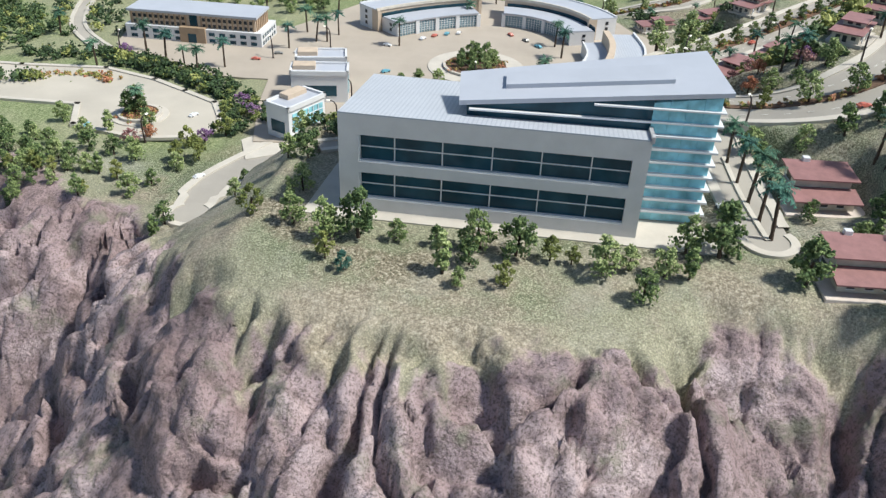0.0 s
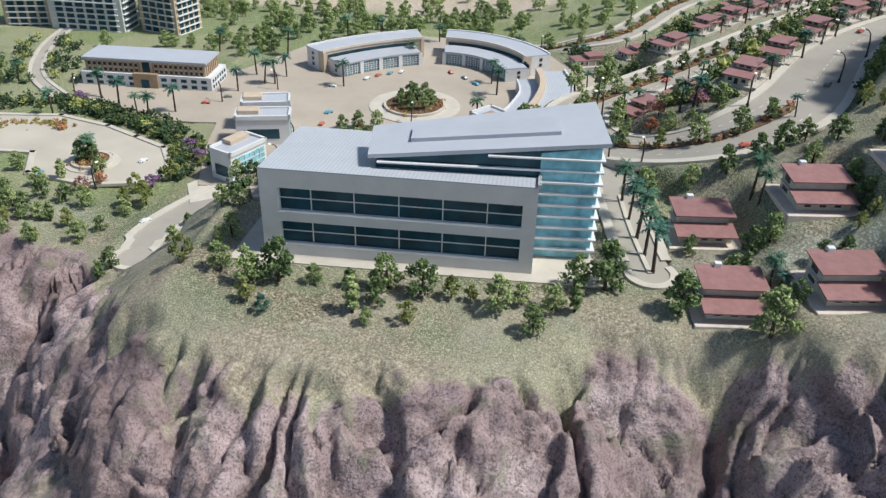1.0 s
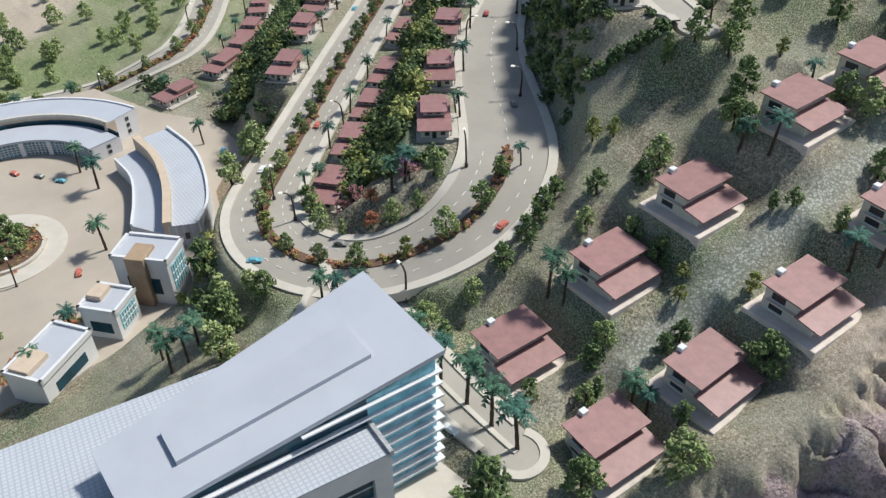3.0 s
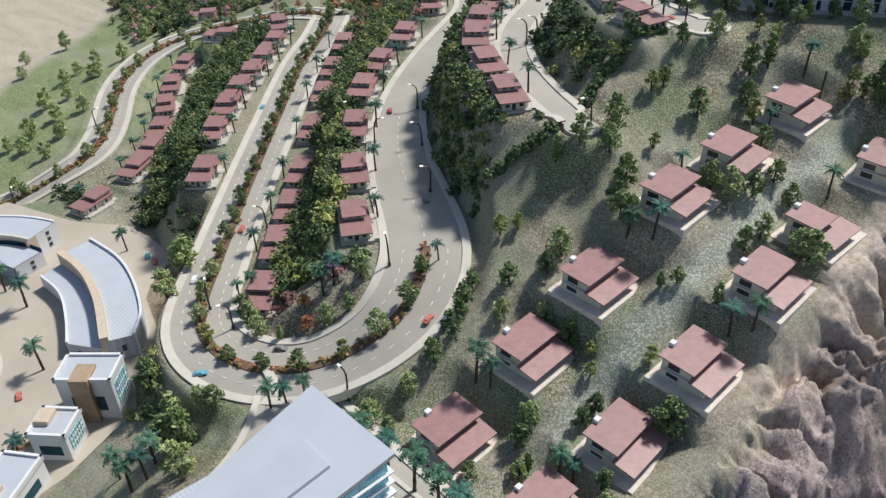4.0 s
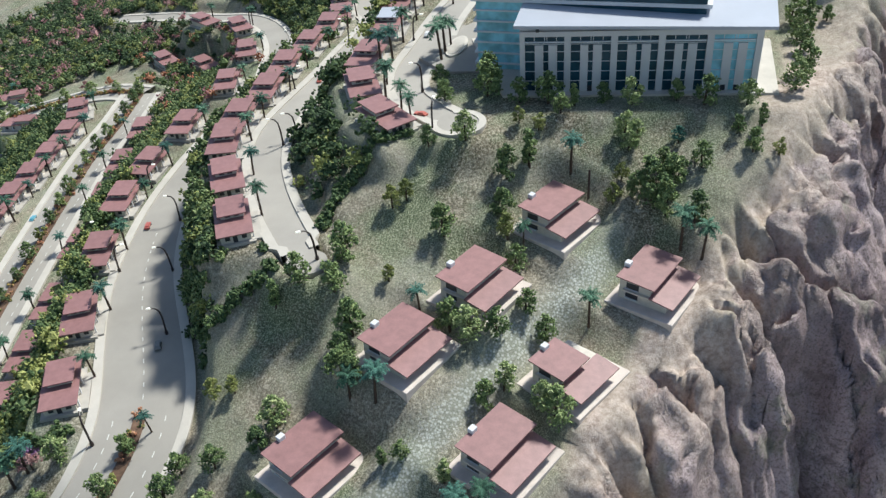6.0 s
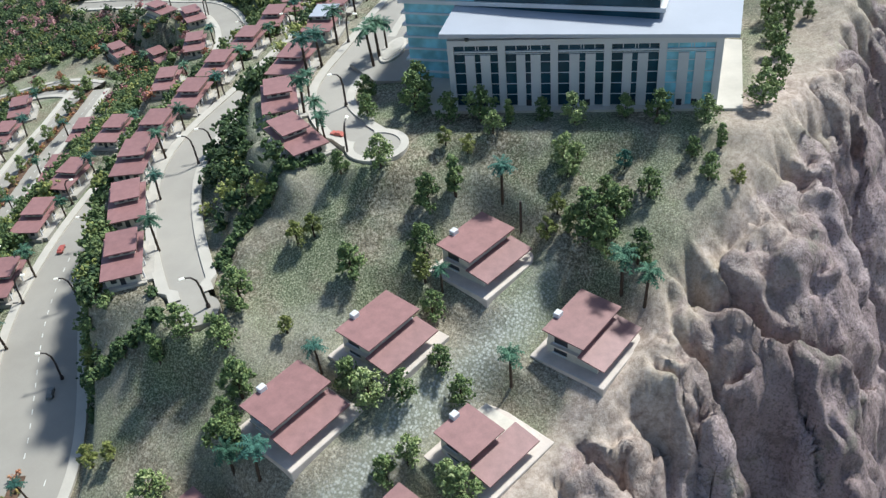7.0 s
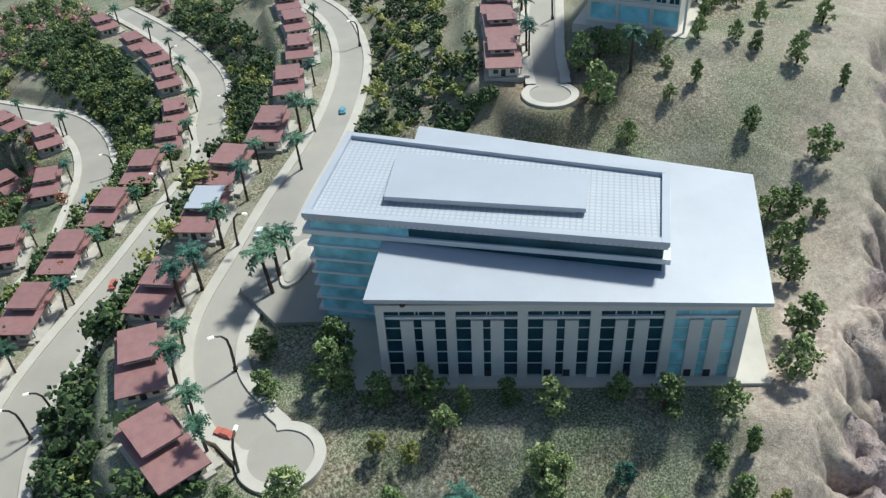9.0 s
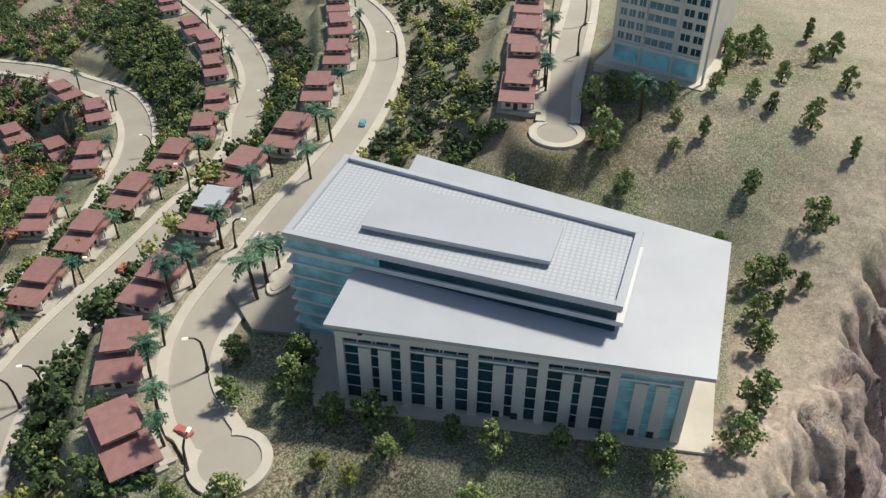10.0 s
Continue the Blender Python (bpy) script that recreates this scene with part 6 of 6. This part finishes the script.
shrubbery("shrubbery", [([(-.588, 1.265), (-.750, 1.420), (-.850, 1.550)], .09, .022), ([(-.850, 1.150), (-.950, 1.300)], .1, .025), ([(-.585, 1.130), (-.484, 1.097)], .02, .016)], [M_BUSH, M_OLIVE], "shrubs on the far bank", size=(.014, .024), seed=10)
shrubbery("shrubbery", [([(-.235, 1.09), (-.30, 1.14), (-.37, 1.185), (-.45, 1.21), (-.55, 1.20)], .016, .012), ([(-.49, 1.30), (-.54, 1.42), (-.60, 1.55)], .05, .019), ([(-.60, 1.22), (-.70, 1.35), (-.78, 1.5)], .07, .022), ([(-.70, 1.00), (-.85, 1.15)], .07, .022)], [M_BUSH, M_OLIVE, M_BUSH], "dense shrubs on the west bank", size=(.011, .020), seed=21)
shrubbery("shrubbery", [([(.37, 1.13), (.42, 1.20), (.445, 1.30), (.43, 1.40)], .020, .013), ([(.40, 1.47), (.36, 1.53)], .02, .013)], [M_BUSH], "dark shrubs round the car park", seed=22, road=.008)
shrubbery("shrubbery", [([(.20, .95), (.26, .985)], .02, .014)], [M_BUSH, M_OLIVE], "low shrubs on the bank", seed=23, road=.008)
shrubbery("shrubbery", [([(.85, 1.31), (.93, 1.42), (1.0, 1.52), (1.04, 1.64)], .085, .0155)], [M_BUSH, M_BUSH, M_BUSH, M_OLIVE, M_ORANGE, M_PINK], "dense shrubs with orange flowers inside the bend", size=(.011, .019), seed=24, road=.008)
shrubbery("shrubbery", [([(1.20, 1.40), (1.26, 1.53), (1.31, 1.68), (1.34, 1.84)], .045, .0150), ([(1.44, 1.70), (1.38, 1.85)], .05, .019)], [M_BUSH, M_BUSH, M_OLIVE], "dense dark shrubs on the bank between roads", size=(.012, .020), seed=25, road=.008)
shrubbery("shrubbery", [([(.80, 1.97), (.95, 1.93), (1.08, 1.84), (1.15, 1.70)], .085, .0165), ([(.82, 2.16), (1.0, 2.12), (1.15, 2.05), (1.27, 1.93)], .11, .0175), ([(.88, 2.36), (1.10, 2.29), (1.32, 2.14)], .11, .019)], [M_BUSH, M_BUSH, M_BUSH, M_OLIVE, M_PINK], "dense dark woods with pink flowers beyond the bend", size=(.016, .026), seed=31, road=.008, keep=1.25)
shrubbery("shrubbery", [([(.86, 1.875), (.97, 1.865), (1.05, 1.80), (1.085, 1.72)], .055, .016)], [M_BUSH, M_BUSH, M_OLIVE, M_PINK], "dense dark woods beside the bend", size=(.014, .024), seed=33, road=.008)
shrubbery("shrubbery", [([(.45, 1.345), (.51, 1.405), (.61, 1.495), (.71, 1.585), (.81, 1.655), (.90, 1.70)], .034, .0125)], [M_BUSH, M_BUSH, M_OLIVE], "dense woods between the house rows", size=(.013, .021), seed=34, road=.008)
shrubbery("flower_bed", [([(-.015, 1.035), (.01, 1.075), (.03, 1.12), (.05, 1.14)], .026, .011)], [M_BUSH, M_FLOWER, M_ORANGE], "red flowers and shrubs in the court bed", size=(.006, .013), seed=26, road=-1, house=0.0)
plant_all(GREENS, [(-.014, 1.040, .026), (.004, 1.060, .027), (-.006, 1.135, .027), (.016, 1.142, .028), (.044, 1.142, .030), (.032, 1.105, .026), (.052, 1.085, .026), (.000, 1.100, .024), (.02, 1.08, .026)])
plant_all(GREENS, [(-.165, 1.60, .036), (-.14, 1.57, .034), (-.17, 1.50, .036), (-.10, 1.73, .036), (-.02, 1.70, .036), (.05, 1.665, .034), (.09, 1.69, .036), (-.19, 1.68, .036), (-.20, 1.55, .034), (-.06, 1.66, .034), (.14, 1.66, .034), (.20, 1.64, .034)])
shrubbery("hedge", [([(.545, .853), (.568, .847), (.589, .828), (.612, .811), (.633, .792)], .003, .004), ([(.645, .825), (.692, .803), (.731, .809), (.766, .800), (.800, .782)], .003, .004),
                   ([(.428, .909), (.443, .897), (.455, .888)], .004, .004), ([(1.132, .888), (1.169, .860), (1.215, .836)], .003, .004)], [M_BUSH], "low dark clipped hedge", size=(.006, .009), seed=12, road=.003, house=0.0)
M_BEDS = [M_FLOWER, M_ORANGE, M_OLIVE]
LOOP_MID = [tuple(p[:2]) for p in ROADS["loop"][::4]]
shrubbery("flower_bed", [(LOOP_MID, .0036, .0060)], M_BEDS, "low flowers along the middle of the road", size=(.0030, .0056), seed=13, road=-1, house=0.0, chip=.0022, chips=14)
shrubbery("flower_bed", [([tuple(p[:2]) for p in ROADS["outer"][::4]], .0045, .0055)], M_BEDS, "low flowers along the middle of the road", size=(.0030, .0056), seed=14, road=-1, house=0.0, chip=.0024, chips=12)
shrubbery("flower_bed", [(arc(.095, 1.232, .036, 0, 360, 14), .008, .007), (arc(-.318, 1.010, .015, 0, 360, 10), .010, .006)], [M_FLOWER, M_ORANGE], "red flowers round the bed", size=(.006, .010), seed=15, road=-1, house=0.0, chip=.0026, chips=12)
shrubbery("flower_bed", [([(-.495, 1.127), (-.436, 1.141), (-.387, 1.114)], .009, .007), ([(.041, 1.027), (.087, 1.059), (.133, 1.067)], .008, .007)], [M_FLOWER, M_ORANGE, M_OLIVE], "red and yellow flowers in a long bed", size=(.004, .009), seed=16, road=-1, house=0.0, chip=.0026, chips=12)
strip("median", ROADS["loop"], -.0052, .0052, .0016, .004, M_SOIL, None, "narrow soil bed along the middle of the road", "structure")
strip("median", ROADS["outer"], -.0055, .0055, .0016, .004, M_SOIL, None, "narrow soil bed along the middle of the road", "structure")

# small trees along the medians, in the round beds, and out on the fields
mid = even(ROADS["loop"], .040)
plant_all(GREENS[:3] + YELLOWS[:1], [(p[0], p[1], random.uniform(.020, .028)) for p in mid[1:]])
mid = even(ROADS["outer"], .055)
woods([(p[0], p[1], random.uniform(.020, .028)) for p in mid], "small green trees along the outer road's middle")
plant_all(GREENS, [(.095 + .024 * math.cos(a), 1.232 + .024 * math.sin(a), random.uniform(.024, .030)) for a in np.linspace(0, 6.28, 8)[:-1]] + [(.095, 1.232, .034), (-.324, 1.016, .038), (-.332, 1.010, .030), (-.316, 1.009, .03)], lift=.004)
rnd = random.Random(41)
wild = []
while len(wild) < 95:
    x, y = rnd.uniform(-.50, .30), rnd.uniform(1.46, 1.92)
    if math.hypot(x - CX, y - 1.28) > .33 and road_near(np.array([x]), np.array([y]))[0][0] > .012 and not (-.47 < x < -.33 and 1.59 < y < 1.72):
        wild.append((x, y, rnd.uniform(.026, .040)))
while len(wild) < 135:
    x, y = rnd.uniform(-.52, -.19), rnd.uniform(.80, 1.0)
    if y > 1.0 - .55 * (x + .52) + rnd.uniform(-.06, 0) or y > .985 - .9 * (x + .19) - .10:
        continue
    if x > -.30 and y < .84:
        continue
    if road_near(np.array([x]), np.array([y]))[0][0] > .008:
        wild.append((x, y, rnd.uniform(.018, .028)))
woods(wild[:95], "scattered green model trees on the far lawn")
plant_all(GREENS + YELLOWS[:1], wild[95:])
rnd = random.Random(31)
far = []
while len(far) < 70:
    x, y = rnd.uniform(-.35, .85), rnd.uniform(1.66, 2.12)
    if road_near(np.array([x]), np.array([y]))[0][0] > .012 and (y > 1.70 or x < .2) and math.hypot(x - CX, y - CY) > .285 and not (x < -.25 and y < 1.8):
        far.append((x, y, rnd.uniform(.026, .042)))
woods(far, "scattered green model trees before the far sand")
woods([(.342, 1.615, .03), (.414, 1.666, .034), (.464, 1.707, .032), (.483, 1.767, .036), (.534, 1.828, .03), (.403, 1.725, .034), (.282, 1.694, .034), (.233, 1.722, .03), (.563, 1.908, .03), (.641, 1.931, .034), (.319, 1.787, .03), (.603, 1.866, .03)], "green model trees beside the outer road")


# ---------------------------------------------------------------- street lamps
def build_lamp():
    ob = thing("street_lamp", Matrix(), "dark model street lamp with a bent arm and white head", "street lamp", "street lamps")
    bm = bmesh.new()
    line = [Vector((0, 0, -.006)), Vector((0, 0, .018)), Vector((.001, 0, .026)), Vector((.004, 0, .030)), Vector((.009, 0, .0315))]
    rings = []
    for i, p in enumerate(line):
        r = .00105 - .0001 * i
        up = (line[min(i + 1, 4)] - line[max(i - 1, 0)]).normalized()
        s = up.cross(Vector((0, 1, 0))).normalized()
        rings.append([bm.verts.new(p + (s * math.cos(k * math.pi / 3) + Vector((0, 1, 0)) * math.sin(k * math.pi / 3)) * r) for k in range(6)])
    for i in range(4):
        for k in range(6):
            bm.faces.new((rings[i][k], rings[i][(k + 1) % 6], rings[i + 1][(k + 1) % 6], rings[i + 1][k]))
    bmesh.ops.recalc_face_normals(bm, faces=bm.faces)
    part("pole", bm, M_POLE, ob)
    part("head", boxes((.008, .0125, -.0013, .0013, .0304, .0320), bevel=.0005), M_LAMP, ob, "white lamp head")
    disc("base", 0, 0, .0017, -.004, .0015, M_POLE, ob, n=8)
    return ob


# x, y, turn of the arm
LAMPS = [(.458, .858, 60), (.463, 1.089, 135), (.579, .921, 140), (.704, 1.070, 130), (.326, .955, 150), (.335, .783, 90), (.660, .769, 150), (.509, 1.667, -40), (.607, 1.046, -40), (.879, .832, 150), (.819, .768, 30),
         (.786, .957, 130), (1.367, 1.122, 140), (.896, 1.061, -50), (1.129, 1.343, 140), (1.156, 1.489, 10), (1.260, 1.259, 140), (.979, .932, -60), (1.439, .899, 130), (1.052, 1.124, 140), (1.315, 1.433, -20), (1.360, .855, -40),
         (.807, .957, 140), (.642, .998, 140), (.726, 1.158, -50), (.621, 1.132, -40)]
CAMPUS_LAMPS = [(.092, 1.159, 90), (-.067, 1.087, 180), (-.075, 1.011, 180), (-.126, 1.292, 150), (.328, 1.002, 60), (-.423, 1.228, 100), (-.201, 1.233, 120), (-.289, .941, 60), (.018, 1.633, -90), (.185, 1.652, -90), (-.179, 1.530, -60), (.326, 1.591, -90)]
first = None
spots = LAMPS + CAMPUS_LAMPS
for (x, y, a), z in zip(spots, ground_at(spots)):
    m = pose(x, y, z + .001, random.uniform(-3, 3), random.uniform(-3, 3), a)
    if first is None:
        first = build_lamp()
        first.matrix_basis = m
    else:
        copy_thing(first, m)


# a bare post between the villa's palm and its corner
post = thing("post", pose(.867, .627, height(.867, .627), 1.5, -1, 0), "slim dark brown post with no lamp head", "post")
bm = bmesh.new()
bmesh.ops.create_cone(bm, cap_ends=True, segments=8, radius1=.0013, radius2=.0010, depth=.034, matrix=pose(0, 0, .013))
part("pole", bm, M_POLE, post)


# ---------------------------------------------------------------- parked cars
def build_car(mat, label, van=False):
    ob = thing("car", Matrix(), label, "car", "toy cars")
    h = .0052 if van else .0042
    part("body", prism([(-.0065, -.0027), (.0065, -.0027), (.0068, 0), (.0065, .0027), (-.0065, .0027)], .0009, .0028), mat, ob)
    bm = bmesh.new()
    lo = [(-.0052, -.0025), (.0030 if not van else .0055, -.0025), (.0030 if not van else .0055, .0025), (-.0052, .0025)]
    hi = [(-.0038, -.0021), (.0012 if not van else .0042, -.0021), (.0012 if not van else .0042, .0021), (-.0038, .0021)]
    a = [bm.verts.new((*p, .0028)) for p in lo]
    b = [bm.verts.new((*p, h)) for p in hi]
    bm.faces.new(b)
    for i in range(4):
        bm.faces.new((a[i], a[(i + 1) % 4], b[(i + 1) % 4], b[i]))
    bmesh.ops.recalc_face_normals(bm, faces=bm.faces)
    part("cabin", bm, mat, ob)
    part("windscreen", prism([(.0012, -.0018), (.0027, -.0020), (.0027, .0020), (.0012, .0018)], [.0028] * 4, [h - .0001, .0030, .0030, h - .0001]), M_DARK, ob)
    for x in (-.004, .004):
        for y in (-.0026, .0026):
            bm = bmesh.new()
            bmesh.ops.create_cone(bm, cap_ends=True, segments=8, radius1=.0012, radius2=.0012, depth=.0009, matrix=pose(x, y, .0011, 90))
            part("wheel", bm, M_DARK, ob)
    return ob


CAR_PAINTS = {"red": (.45, .12, .10), "blue": (.14, .38, .48), "white": (.75, .75, .76), "grey": (.22, .22, .21), "coral": (.55, .16, .12)}
CARS = [("blue", .265, .919, -35), ("grey", .336, .886, -60), ("coral", .434, .779, 15), ("grey", .563, .912, 55), ("red", .674, 1.091, 45), ("blue", .643, 1.349, 41), ("coral", .439, 1.108, 43), ("white", .344, 1.060, 45), ("blue", .383, 1.274, 60),
        ("red", .383, 1.254, 60), ("red", .374, 1.232, 60), ("red", .233, 1.138, 20), ("grey", .227, 1.111, 20), ("red", .225, 1.091, 20), ("coral", -.038, 1.151, 80), ("blue", -.033, 1.196, 40), ("white", -.041, 1.310, -20), ("coral", .151, 1.139, 70)]
MORE_CARS = [("white", .011, 1.349, 60), ("coral", .029, 1.366, 60), ("blue", .048, 1.378, 70), ("white", .067, 1.385, 75), ("coral", .151, 1.388, 110), ("grey", .174, 1.362, 120), ("blue", .192, 1.334, 130), ("blue", 1.191, .999, 40), ("white", .999, .928, 30),
             ("coral", .835, .796, 100), ("blue", 1.068, 1.320, 50), ("coral", .931, 1.055, 40), ("blue", -.370, .973, 100), ("white", -.254, 1.016, 60), ("white", -.202, .859, 50), ("white", .289, .663, 100), ("grey", -.197, 1.252, 10), ("coral", -.224, 1.224, 0), ("white", -.169, 1.261, 30)]
protos = {}
spots = [(c[1], c[2]) for c in CARS + MORE_CARS]
for (colour, x, y, a), z in zip(CARS + MORE_CARS, ground_at(spots)):
    rd, rz = road_near(np.array([x]), np.array([y]))
    top = rz[0] + .0004 if rd[0] < 0 else z + .0014
    if math.hypot(x - CX, y - CY) < .30:
        top = CZ + .0012
    m = pose(x, y, top, 0, 0, a)
    if colour in protos:
        copy_thing(protos[colour], m)
    else:
        protos[colour] = build_car(worn(colour + "_car_paint", CAR_PAINTS[colour], 300, .05, .3), "small " + colour + " toy car")
        protos[colour].matrix_basis = m
van = build_car(worn("pale_van_paint", (.72, .76, .84), 300, .05, .3), "small pale blue-white toy van", True)
van.matrix_basis = pose(.501, .891, .250, 0, 0, 55)

# lane dashes
dash_m = []
for key, offs in (("loop", (-.022, .022)), ("hill", (0.0,)), ("outer", (-.018, .018))):
    line = even(ROADS[key], .004)
    t = np.gradient(line[:, :2], axis=0)
    t /= np.linalg.norm(t, axis=1)[:, None]
    for off in offs:
        for i in range(2, len(line) - 3, 4):
            if key == "hill" and i < len(line) - 70:
                continue
            k = off * line[i, 3] / .045
            dash_m.append((line[i, 0] - t[i, 1] * k, line[i, 1] + t[i, 0] * k, line[i, 2] + .0009, math.atan2(t[i, 1], t[i, 0]), math.atan2(line[i + 1, 2] - line[i, 2], .004)))
v, f = [], []
for x, y, z, a, slope in dash_m:
    m = Matrix.Translation((x, y, z)) @ Matrix.Rotation(a, 4, 'Z') @ Matrix.Rotation(-slope, 4, 'Y')
    k = len(v)
    v += [m @ Vector(p) for p in ((-.003, -.0004, 0), (.003, -.0004, 0), (.003, .0004, 0), (-.003, .0004, 0))]
    f.append((k, k + 1, k + 2, k + 3))
tagged(new("road_marking", raw("road_marking", v, f, M_LINE)), "broken white lane lines on the road", "marking", kind="stuff")

# ---------------------------------------------------------------- beyond the model
bm = bmesh.new()
box(bm, -9, 10, -9, 10, -0.95, -0.9)
tagged(part("floor", bm, worn("grey_floor", (0.28, 0.26, 0.24), 3, 0.1, 0.6)), "plain grey floor under the model table", "floor", kind="structure")
